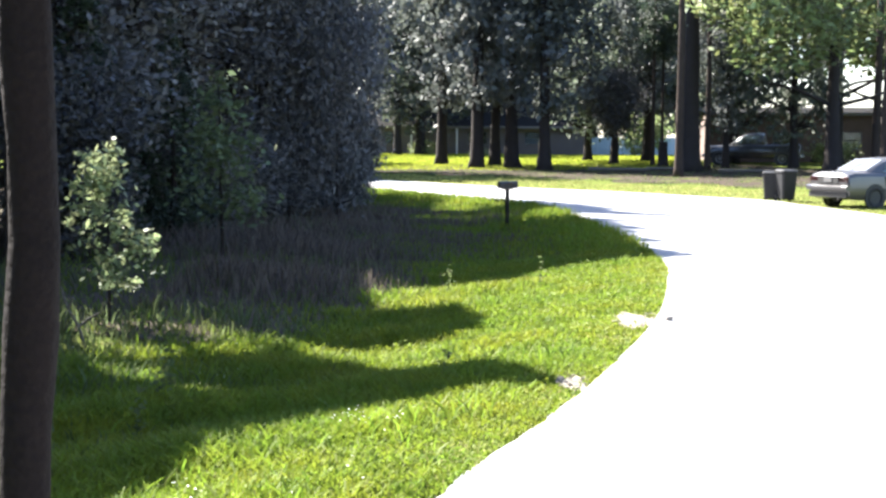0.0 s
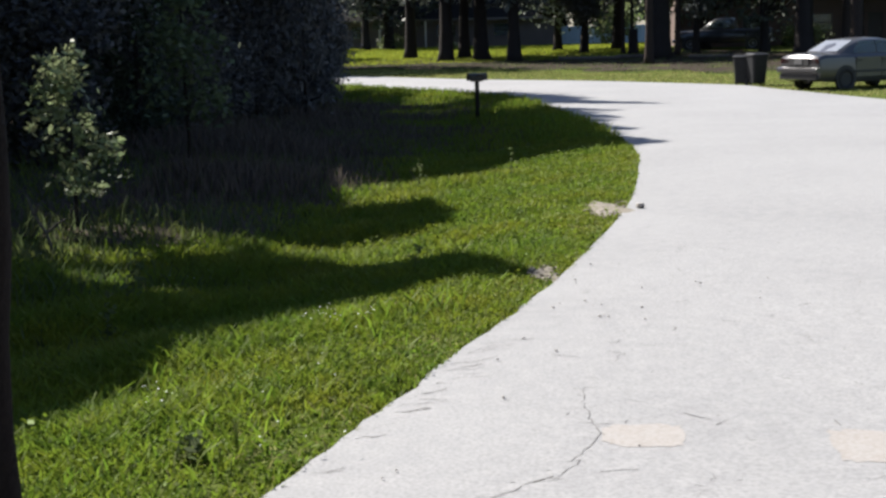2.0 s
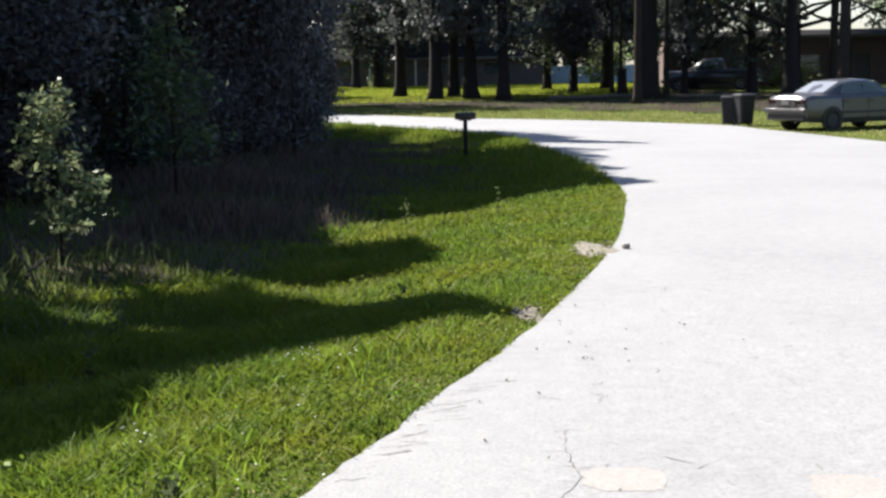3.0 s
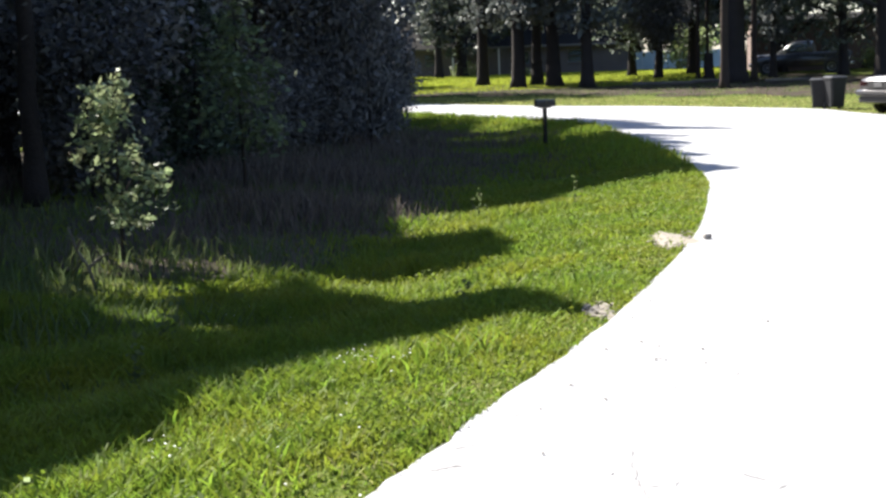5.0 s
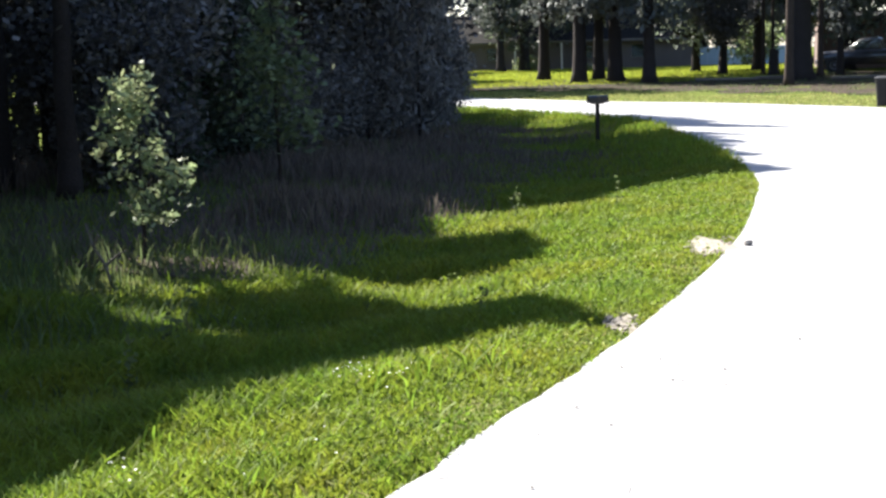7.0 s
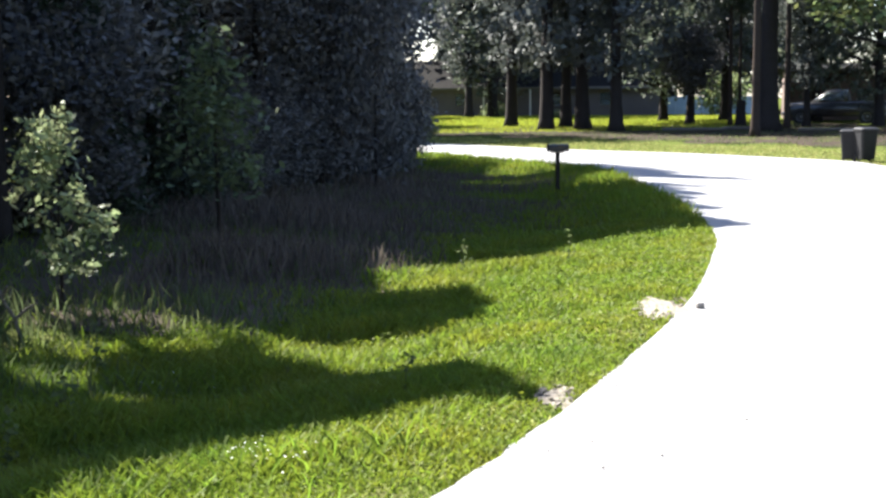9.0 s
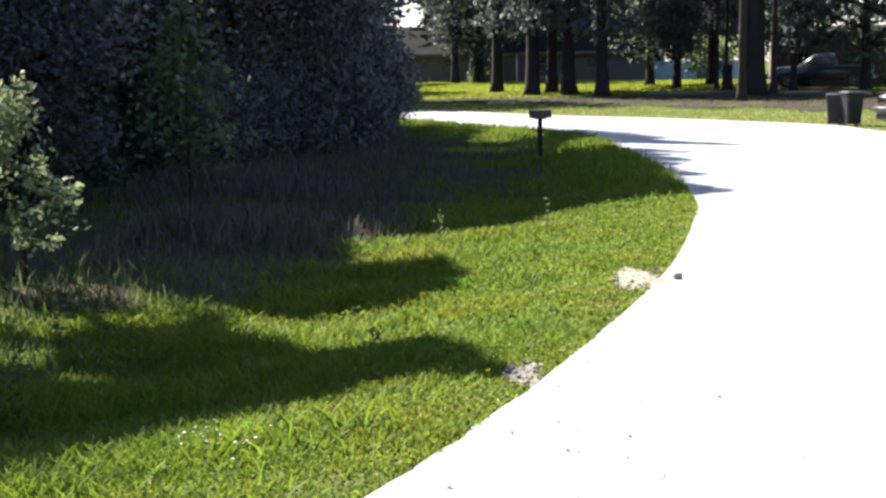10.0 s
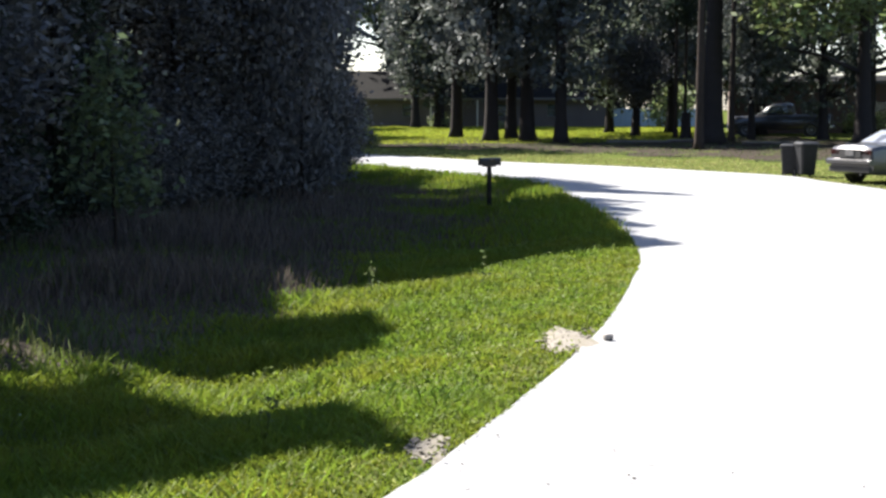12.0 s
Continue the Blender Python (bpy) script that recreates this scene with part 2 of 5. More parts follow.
def raw_mesh(name, verts, faces, mat, size):
    """A mesh from arrays of corners (n, 3) and faces (m, size)."""
    me = bpy.data.meshes.new(name)
    me.vertices.add(len(verts))
    me.vertices.foreach_set("co", np.ascontiguousarray(verts, np.float32).ravel())
    me.loops.add(faces.size)
    me.loops.foreach_set("vertex_index", np.ascontiguousarray(faces, np.int32).ravel())
    me.polygons.add(len(faces))
    me.polygons.foreach_set("loop_start", np.arange(len(faces), dtype=np.int32) * size)
    me.update(calc_edges=True)
    me.validate()
    me.materials.append(mat)
    return me


def smooth01(v):
    v = np.clip(v, 0, 1)
    return v * v * (3 - 2 * v)


# ---------------------------------------------------------------- road and ground
LEFT = [(-5.6, -14), (-3.9, -6), (-2.6, 0), (-1.13, 7.03), (-0.52, 9.86), (-0.2, 11.3), (0.14, 13.15), (0.67, 16.9), (0.915, 21), (0.93, 24.8), (0.23, 31.2), (-1.79, 41.4), (-3.25, 45), (-6.25, 49.5), (-9.2, 54.0), (-14, 59), (-22, 64.5), (-34, 70), (-60, 77), (-140, 90)]
RIGHT = [(4.5, -14), (5.5, -6), (6.6, 0), (8.3, 10), (9.3, 20), (9.4, 28), (8.8, 34), (7.0, 41.2), (5.8, 45.5), (5.1, 48.2), (2.8, 51.2), (-0.3, 54.8), (-5.1, 58.8), (-11.4, 66), (-18, 71), (-28, 76.5), (-42, 81), (-62, 86), (-90, 91), (-145, 101)]


def glide(points, n):
    """n points along a smoothed polyline, and its tangents."""
    p = np.array(points, float)
    q = []
    for i in range(len(p) - 1):
        a, b, c, d = p[max(i - 1, 0)], p[i], p[i + 1], p[min(i + 2, len(p) - 1)]
        t = np.linspace(0, 1, 12, endpoint=False)[:, None]
        q.append(0.5 * (2 * b + (c - a) * t + (2 * a - 5 * b + 4 * c - d) * t**2 + (3 * b - a - 3 * c + d) * t**3))
    q = np.concatenate(q + [p[-1:]])
    at = np.r_[0, np.cumsum(np.hypot(*np.diff(q, axis=0).T))]
    s = np.interp(np.linspace(0, 1, n), np.linspace(0, 1, len(at)), at)
    return np.c_[np.interp(s, at, q[:, 0]), np.interp(s, at, q[:, 1])]


left_line, right_line = glide(LEFT, 420), glide(RIGHT, 420)
outline = np.concatenate([left_line, right_line[::-1]])


def inside(poly, x, y):
    hit = np.zeros(len(x), bool)
    a, b = poly, np.roll(poly, -1, 0)
    for (x0, y0), (x1, y1) in zip(a, b):
        if y0 != y1:
            hit ^= ((y0 > y) != (y1 > y)) & (x < (x1 - x0) * (y - y0) / (y1 - y0) + x0)
    return hit


def away(line, x, y):
    best = np.full(len(x), 1e9)
    for px, py in line:
        best = np.minimum(best, (x - px) ** 2 + (y - py) ** 2)
    return np.sqrt(best)


def ground_z(x, y):
    """Height of the ground: ditch beside the road, a slow rise behind it."""
    x, y = np.atleast_1d(np.asarray(x, float)), np.atleast_1d(np.asarray(y, float))
    on = inside(outline, x, y)
    dl, dr = away(left_line[::2], x, y), away(right_line[::2], x, y)
    west = dl < dr
    ditch = -0.33 * smooth01((dl - 0.3) / 3.0) + 0.3 * smooth01((dl - 4.0) / 5.0)
    rise = 0.5 * smooth01((dr - 8) / 35) + 0.02 * smooth01((dr - 0.5) / 2)
    bumps = 0.04 * (np.sin(x * 1.7 + np.sin(y * 0.9) * 2) * np.sin(y * 1.3 + 1)) * smooth01(np.minimum(dl, dr) / 1.5)
    z = np.where(west, ditch, rise) + bumps - 0.02
    return np.where(on, -0.09 - 0.0 * x, z)


def gz(x, y):
    return float(ground_z(x, y)[0])


def build_ground():
    def axis(stops):
        out = [stops[0][0]]
        for (a, _), (b, step) in zip(stops, stops[1:]):
            k = max(1, int(round((b - a) / step)))
            out += list(np.linspace(a, b, k + 1)[1:])
        return np.array(out)

    xs = axis([(-1500, 0), (-300, 200), (-60, 24), (-20, 2.5), (-12, 0.6), (3, 0.25), (10, 0.6), (26, 2), (80, 9), (300, 55), (1500, 200)])
    ys = axis([(-600, 0), (-60, 90), (-10, 10), (5, 1.5), (30, 0.3), (62, 0.5), (130, 2), (200, 10), (500, 60), (1500, 200)])
    gx, gy = np.meshgrid(xs, ys)
    z = ground_z(gx.ravel(), gy.ravel())
    n, m = len(xs), len(ys)
    i = (np.arange(m - 1)[:, None] * n + np.arange(n - 1)[None]).ravel()
    me = raw_mesh("ground", np.c_[gx.ravel(), gy.ravel(), z], np.c_[i, i + 1, i + n + 1, i + n], SOIL, 4)
    me.polygons.foreach_set("use_smooth", [True] * len(me.polygons))
    tagged(new("ground", me), "grassy soil ground with a shallow roadside ditch", "ground", kind="structure")


build_ground()


def build_road():
    rng = np.random.default_rng(3)
    n = len(left_line)
    ragged = np.convolve(rng.normal(0, 0.06, n + 10), np.ones(5) / 5, "same")[5:-5]
    across = np.linspace(0, 1, 15)
    rows = []
    for i in range(n):
        a, b = left_line[i], right_line[i]
        d = (b - a) / np.linalg.norm(b - a)
        a, b = a + d * ragged[i], b - d * ragged[-i]
        ring = [(*(a - d * 0.03), -0.1)] + [(*(a + (b - a) * u), 0.015 * math.sin(math.pi * u) * (0.0 if u in (0, 1) else 1)) for u in across] + [(*(b + d * 0.03), -0.1)]
        rows.append(ring)
    road = Mesh().loft(rows, cap=False, closed=False)
    surface = part("road", road, ROAD, smooth=True)
    surface.data.set_sharp_from_angle(angle=radians(25))
    tagged(surface, "pale sun-bleached asphalt road curving behind the woods", "road", kind="structure")


build_road()


# ---------------------------------------------------------------- plants
def leaf_quads(rng, centres, spread, size, squash=0.8, droop=0.0):
    """Kite-shaped leaves scattered round the centres: (n, 3) points, spread per point."""
    n = len(centres)
    p = centres + rng.normal(0, 1, (n, 3)) * np.c_[spread, spread, spread * squash]
    d = rng.normal(0, 1, (n, 3))
    d[:, 2] = d[:, 2] * 0.6 - droop
    d /= np.linalg.norm(d, axis=1)[:, None]
    e = np.cross(d, rng.normal(0, 1, (n, 3)))
    e /= np.linalg.norm(e, axis=1)[:, None] + 1e-9
    s = (size * rng.uniform(0.6, 1.3, n))[:, None]
    v = np.stack([p - d * s * 0.5, p + e * s * 0.28, p + d * s * 0.6, p - e * s * 0.28], 1).reshape(-1, 3)
    return v, np.arange(n * 4, dtype=np.int32).reshape(-1, 4)


def crown_mesh(name, seed, mat, clumps, per, size, shape, clump_r):
    """A crown of leaf clumps; shape(rng) gives one clump's centre and a size factor."""
    rng = np.random.default_rng(seed)
    c, r = [], []
    for _ in range(clumps):
        place, k = shape(rng)
        count = int(per * rng.uniform(0.5, 1.4) * k)
        c.append(np.repeat(np.array([place]), count, 0))
        r.append(np.full(count, clump_r * k * rng.uniform(0.7, 1.2)))
    v, f = leaf_quads(rng, np.concatenate(c), np.concatenate(r), size)
    v[:, 2] = np.maximum(v[:, 2], 0.03)
    return raw_mesh(name, v, f, mat, 4)


def round_crown(z0, z1, radius, hollow=0.45):
    def shape(rng):
        while True:
            q = rng.uniform(-1, 1, 3)
            k = np.linalg.norm(q)
            if hollow < k < 1:
                break
        lean = 0.25 * math.sin(3 * math.atan2(q[1], q[0]) + z1)
        return (q[0] * radius * (1 + lean), q[1] * radius * (1 + lean), z0 + (z1 - z0) * (q[2] + 1) / 2), rng.uniform(0.7, 1.2)
    return shape


def cone_crown(z0, z1, radius):
    def shape(rng):
        u = rng.uniform(0, 1) ** 1.4
        a = rng.uniform(0, math.tau)
        r = radius * (1 - u) ** 0.8 * math.sqrt(rng.uniform(0.1, 1))
        return (r * math.cos(a), r * math.sin(a), z0 + (z1 - z0) * u), 0.5 + 0.7 * (1 - u)
    return shape


def trunk_mesh(name, seed, mat, height, r0, r1, limbs, limb_from, limb_len, bend=0.25, flare=1.5):
    rng = random.Random(seed)
    m = Mesh()
    n = 10
    x = y = 0.0
    path, radii = [], []
    for i in range(n + 1):
        u = i / n
        path.append((x, y, u * height - (0.12 if i == 0 else 0)))
        radii.append((r0 + (r1 - r0) * u) * (1 + (flare - 1) * max(0, 1 - u * 14)))
        x += rng.uniform(-bend, bend) * height / n * 0.25
        y += rng.uniform(-bend, bend) * height / n * 0.25
        if i == 0:
            path.append((x, y, height * 0.03)), radii.append(r0 * 1.12)
    m.tube(path, radii, 12, 0.06, rng)
    for _ in range(limbs):
        u = rng.uniform(limb_from, 0.95)
        k = min(int(u * n) + 1, n)
        base = Vector(path[k])
        a = rng.uniform(0, math.tau)
        length = limb_len * (1.15 - u) * rng.uniform(0.7, 1.3)
        out = Vector((math.cos(a), math.sin(a), rng.uniform(0.1, 0.7)))
        pts = [base, base + out * length * 0.5 + Vector((0, 0, rng.uniform(-0.1, 0.1) * length)), base + out * length + Vector((0, 0, rng.uniform(-0.1, 0.25) * length))]
        r = radii[k] * 0.42
        m.tube(pts, [r, r * 0.6, r * 0.2], 6)
    return m.data(name, mat, True)


def grown(name, label, trunk, crown, m, category="tree", group=""):
    t = thing(name, m, label, category, group)
    part("trunk", trunk, None, t)
    part("crown", crown, None, t, "")
    return t


def place(x, y, turn=0, k=1.0, kz=None, dz=0.0):
    return pose(x, y, gz(x, y) + dz, 0, 0, turn) @ Matrix.Diagonal((k, k, kz or k, 1))


def strew(proto, rows, group, open_to_sun=False):
    """The first row moves the built one, the others are copies: x, y, turn, size, height factor."""
    made = []
    for i, (x, y, turn, k, kz) in enumerate(rows):
        m = place(x, y, turn, k, k * kz)
        c = proto if i == 0 else copy_thing(proto, m)
        c.matrix_world = m
        made.append((c, m))
    for i, (c, m) in enumerate(made):
        c["group"] = group
        for crown in c.children:
            if open_to_sun and crown.name.startswith("crown"):
                crown.data = opened(crown.data, m, i)
            elif open_to_sun:
                crown.scale.z = stem_share(m, max(v.co.z for v in crown.data.vertices))


rng = random.Random(11)
N = "woodland trees beside the road"

# broad-leaved woodland trees: tall ones that throw the shade across the verge and the bend
wood_kinds = []
for s in range(3):
    tr = trunk_mesh("trunk", 20 + s, BARK, 10.5, 0.2, 0.04, 12, 0.2, 3.2)
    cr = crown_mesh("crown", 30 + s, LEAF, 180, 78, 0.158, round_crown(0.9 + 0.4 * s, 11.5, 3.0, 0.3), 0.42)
    wood_kinds.append(grown("woodland_tree", "dark leafy woodland tree in deep shade", tr, cr, Matrix.Identity(4)))
rows = [[], [], []]
# sunlit parts of the verge and the road: no shadow ends inside them
LIT_NEAR = [(-5.5, -12), (-3.3, 3), (-3.1, 7), (-2.95, 8.5), (-2.75, 9.6), (-2.65, 10.2), (-2.45, 10.75), (-2.1, 11.4), (-1.7, 11.95), (-1.3, 12.2), (-0.9, 12.4), (-0.15, 12.5), (0.0, 12.62), (9, 12.62), (9, -12)]
LIT_VERGE = [(0.0, 12.58), (-0.15, 12.7), (-0.6, 13.3), (-0.9, 13.95), (-1.25, 14.3), (-1.6, 14.3), (-2.1, 14.0), (-2.5, 14.35), (-3.0, 14.95), (-3.4, 15.6), (-4.2, 16.65),
             (-3.6, 16.3), (-3.0, 16.1), (-2.1, 16.15), (-1.8, 16.35), (-1.55, 16.8), (-1.45, 17.6), (-1.7, 18.8), (-2.2, 19.4), (-2.9, 19.5), (-3.4, 19.9),
             (-4.1, 23.2), (-3.5, 22.4), (-2.9, 21.9), (-2.2, 22.1), (-1.7, 22.6), (-1.3, 24.0), (-0.9, 24.6), (0.2, 24.4), (0.95, 25.0), (1.75, 26.0), (0.8, 27.2), (1.25, 29.2), (0.55, 30.4), (1.15, 32), (0.7, 33.2), (2.6, 35), (2.7, 40), (9, 40), (9, 12.58)]
LIT_ROAD = [(1.9, 24), (2.3, 40), (9, 40), (9, 24)]
LIT_BEND = [(-4.5, 45.5), (-1.5, 43), (1, 41), (9, 40), (9, 60), (-12, 60)]
LIT = [np.array(p, float) for p in (LIT_NEAR, LIT_VERGE, LIT_ROAD, LIT_BEND)]
# weeds where the sun comes through in flecks, the shrub and the sapling: x, y, height, half width
FLECKS = np.array([(-6.3, 16.3), (-5.2, 16.1), (-4.3, 15.7), (-3.9, 14.6), (-3.5, 13.0), (-4.6, 12.9), (-5.5, 14.0), (-6.4, 15.2)])
GLADES = [np.array(p) for p in ([(-6.3, 45.5), (-5.0, 48.5), (-3.2, 43.0), (-4.6, 42.8), (-5.8, 44.0)], [(-2.6, 37.0), (-1.5, 41.5), (-1.2, 36.5)])]
SUNNY = ((-5.9, 16.75, 1.1, 0.95, 0.95),)


def lets_sun_in(w, seed):
    """Which leaves, at the (n, 3) places w, would shade a sunlit part: there the canopy is open."""
    r = np.random.default_rng(seed)
    run = 1 / math.tan(radians(SUN_EL))

    def falls(z):
        return w[:, 0] - SUN_X * (w[:, 2] - z) * run, w[:, 1] - SUN_Y * (w[:, 2] - z) * run

    x, y = falls(-0.12)
    x, y = x + 0.07 * np.sin(y * 5.1) + 0.05 * np.sin(y * 11.7 + 1), y + 0.08 * np.sin(x * 4.3 + 2) + 0.05 * np.sin(x * 12.9)
    gone = inside(LIT[0], x, y) | inside(LIT[1], x, y) | inside(GLADES[0], x, y) | inside(GLADES[1], x, y)
    fleck = 0.5 + 0.25 * np.sin(x * 4.1 + np.sin(y * 3.7) * 2) + 0.25 * np.sin(y * 5.3 - x * 2.2)
    gone |= inside(FLECKS, x, y) & (fleck > 0.6)
    for cx, cy, cz, half, share in SUNNY:
        x, y = falls(cz)
        along, across = (x - cx) * SUN_X + (y - cy) * SUN_Y, (x - cx) * SUN_Y - (y - cy) * SUN_X
        gone |= (w[:, 2] > cz + 1.4) & ((along / (half * 1.5)) ** 2 + (across / half) ** 2 < 1) & (r.random(len(w)) < share)
    return gone


def stem_share(m, tall):
    """The share of a stem's height that stays out of the sunlit parts with its shadow."""
    run = 1 / math.tan(radians(SUN_EL))
    for u in np.linspace(0.2, 1, 33):
        h = (m @ Vector((0, 0, tall * u))).z + 0.12
        x, y = np.array([m.translation.x - SUN_X * h * run]), np.array([m.translation.y - SUN_Y * h * run])
        if inside(LIT[0], x, y)[0] or inside(LIT[1], x, y)[0]:
            return u - 0.04
    return 1.0


def opened(me, m, seed):
    """The crown me, standing at m, without the leaves that would shade a sunlit part."""
    co = np.empty(len(me.vertices) * 3, np.float32)
    me.vertices.foreach_get("co", co)
    co = co.reshape(-1, 4, 3)
    c = co.mean(1).astype(float)
    a = np.array(m)
    gone = lets_sun_in(c @ a[:3, :3].T + a[:3, 3], seed)
    if not gone.any():
        return me
    v = co[~gone].reshape(-1, 3)
    return raw_mesh(me.name, v, np.arange(len(v), dtype=np.int32).reshape(-1, 4), me.materials[0], 4)


def sun_cap(x, y, top, side=1.2):
    """How tall a tree at x, y may stand so that its shadow ends outside the sunlit parts."""
    run = 1 / math.tan(radians(SUN_EL))
    h = 2.2
    while h < top:
        h += 0.25
        for k in (-side, 0, side):
            px, py = np.array([x - SUN_X * h * run + SUN_Y * k]), np.array([y - SUN_Y * h * run - SUN_X * k])
            if any(inside(p, px, py)[0] for p in LIT[2:]):
                return h - 0.25
    return top


spots = [(-10.2, 27.5), (-9.4, 31.0), (-8.9, 34.2), (-9.0, 37.3), (-9.8, 40.4), (-10.6, 44.0), (-11.7, 47.5), (-14, 51)]
spots += [(-8.6, 13.6), (-13.8, 14.5), (-11.5, 12.0), (-10.8, 25.6), (-14.2, 26.5), (-14.5, 29.5), (-17, 22), (-16, 25)]
for i in range(26):
    y = 18 + (i % 13) * 4.2 + rng.uniform(-1.5, 1.5)
    spots.append((-14.5 - (i // 13) * 4.6 - max(0, y - 42) * 0.3 + rng.uniform(-1.3, 1.3), y))


def in_gap(x, y):
    """Whether a tree would stand in the gap through which the sun reaches the shrub."""
    s = (x + 5.95) * SUN_X + (y - 16.7) * SUN_Y
    return 0.5 < s < 6 and abs((x + 5.95) * SUN_Y - (y - 16.7) * SUN_X) < 1.6


spots = [p for p in spots if not in_gap(*p)]
for i, (x, y) in enumerate(spots):
    k = rng.uniform(0.84, 0.98)
    rows[i % 3].append((x, y, rng.uniform(0, 360), k, sun_cap(x, y, 10.8 if x > -12 and y > 27 else 13.5) * rng.uniform(0.98, 1.06) / 11.9 / k))
for kind, some in zip(wood_kinds, rows):
    strew(kind, some, N, True)

# tall high-crowned trees added out of the picture, whose tops shade the near verge
tr = trunk_mesh("trunk", 26, BARK, 12.0, 0.2, 0.05, 12, 0.5, 2.2)
cr = crown_mesh("crown", 27, LEAF, 170, 75, 0.2, cone_crown(8.0, 13.0, 2.3), 0.32)
strew(grown("tall_tree", "tall dark tree with a high pointed crown, added to shade the verge", tr, cr, Matrix.Identity(4)),
      [(-9.9, 46.7, 50, 0.55, 2.1), (-9.7, 43.1, 130, 0.45, 2.27), (-9.3, 40.4, 10, 0.5, 2.08), (-9.35, 37.7, 70, 0.42, 2.45), (-9.2, 36.7, 280, 0.4, 2.62), (-9.6, 34.7, 190, 0.42, 2.45), (-9.05, 33.1, 20, 0.6, 1.74), (-10.4, 42.4, 100, 0.75, 1.37), (-10.2, 39.6, 230, 0.75, 1.37), (-10.4, 36.6, 330, 0.75, 1.37), (-11.2, 33.4, 60, 0.8, 1.29), (-10.9, 49, 190, 1.1, 0.95)], N, True)
# more added trees; opened() cuts their crowns to the shade's outline
tr = trunk_mesh("trunk", 28, BARK, 12.5, 0.17, 0.05, 12, 0.55, 2.4)
cr = crown_mesh("crown", 29, LEAF, 150, 40, 0.275, round_crown(7.6, 13.6, 2.5, 0.15), 0.42)
rows = []
for i in range(9):
    for k, x in enumerate((-9.6, -12.0, -14.6, -17.4)):
        rows.append((x + rng.uniform(-0.6, 0.6), 11 + 2.7 * i + 1.3 * (k % 2) + rng.uniform(-0.6, 0.6), rng.uniform(0, 360), rng.uniform(0.9, 1.05), rng.uniform(0.95, 1.08)))
strew(grown("tall_tree", "tall dark tree with a high leafy crown, added to shade the verge", tr, cr, Matrix.Identity(4)), rows, N, True)

# narrow cedars, whose tips reach across the verge as pointed shadows
tr = trunk_mesh("trunk", 41, BARK, 7.4, 0.12, 0.02, 10, 0.1, 1.0)
cr = crown_mesh("crown", 42, NEEDLE, 210, 55, 0.13, cone_crown(0.3, 8.0, 1.5), 0.2)
strew(grown("cedar_tree", "narrow dark green cedar at the wood's edge", tr, cr, Matrix.Identity(4)),
      [(-9.4, 24.4, 60, 0.8, 0.8), (-8.6, 27.0, 250, 0.62, 0.9), (-8.9, 29.4, 20, 0.5, 0.9)], "cedars at the wood's edge", True)

# understory
tr = trunk_mesh("trunk", 51, BARK, 3.6, 0.05, 0.015, 8, 0.15, 1.2)
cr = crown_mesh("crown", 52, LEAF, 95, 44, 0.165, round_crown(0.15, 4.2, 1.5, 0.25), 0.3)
under = grown("understory_bush", "dark leafy understory bush in the wood's shade", tr, cr, Matrix.Identity(4), "bush")
rows = []
for i in range(30):
    y = 15 + (i % 15) * 2.5 + rng.uniform(-0.8, 0.8)
    x = -9.4 - (i // 15) * 3.0 + rng.uniform(-0.9, 0.5) - max(0, 20 - y) * 0.15
    k = rng.uniform(0.6, 1.0)
    rows.append((x, y, rng.uniform(0, 360), k, min(1.1, sun_cap(x, y, 4.6) / 4.4 / k)))
rows = [q for q in rows if not in_gap(q[0], q[1]) or q[1] < 17]
rows += [(-10.9, 50.0, 10, 1.0, 0.9), (-10.6, 47.6, 100, 1.0, 0.9), (-10.2, 45.2, 200, 0.9, 0.9), (-12.0, 51.5, 60, 1.1, 1.0)]
rows += [(-8.5 + rng.uniform(-0.5, 0.3), 29.0 + i * 1.9, rng.uniform(0, 360), rng.uniform(0.5, 0.75), rng.uniform(0.7, 0.95)) for i in range(8)]
rows += [(-7.15, 35.8, 40, 0.8, 1.9), (-8.0, 34.0, 150, 0.85, 1.9), (-7.9, 38.2, 260, 0.9, 1.8)]
strew(under, rows, "bushes under the trees", True)

# the sunlit shrub and the taller sapling behind it
tr = trunk_mesh("trunk", 61, BARK, 1.7, 0.03, 0.01, 9, 0.2, 0.6)
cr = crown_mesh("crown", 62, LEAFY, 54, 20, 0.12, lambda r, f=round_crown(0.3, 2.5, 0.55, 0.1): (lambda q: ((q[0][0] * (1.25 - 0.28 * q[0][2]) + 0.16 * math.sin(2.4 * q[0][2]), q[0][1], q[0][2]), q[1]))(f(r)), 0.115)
grown("leafy_shrub", "sunlit broad-leaved green shrub at the wood's edge", tr, cr, place(-5.9, 16.75, 20, 0.82, 0.92), "shrub")
tr = trunk_mesh("trunk", 63, BARK, 3.0, 0.035, 0.01, 2, 0.2, 0.9)
cr = crown_mesh("crown", 64, SAPLINGLEAF, 48, 26, 0.13, cone_crown(1.2, 3.2, 0.75), 0.2)
grown("leafy_sapling", "half-shaded green sapling among dark bushes", tr, cr, place(-6.05, 21.9, 80), "sapling")


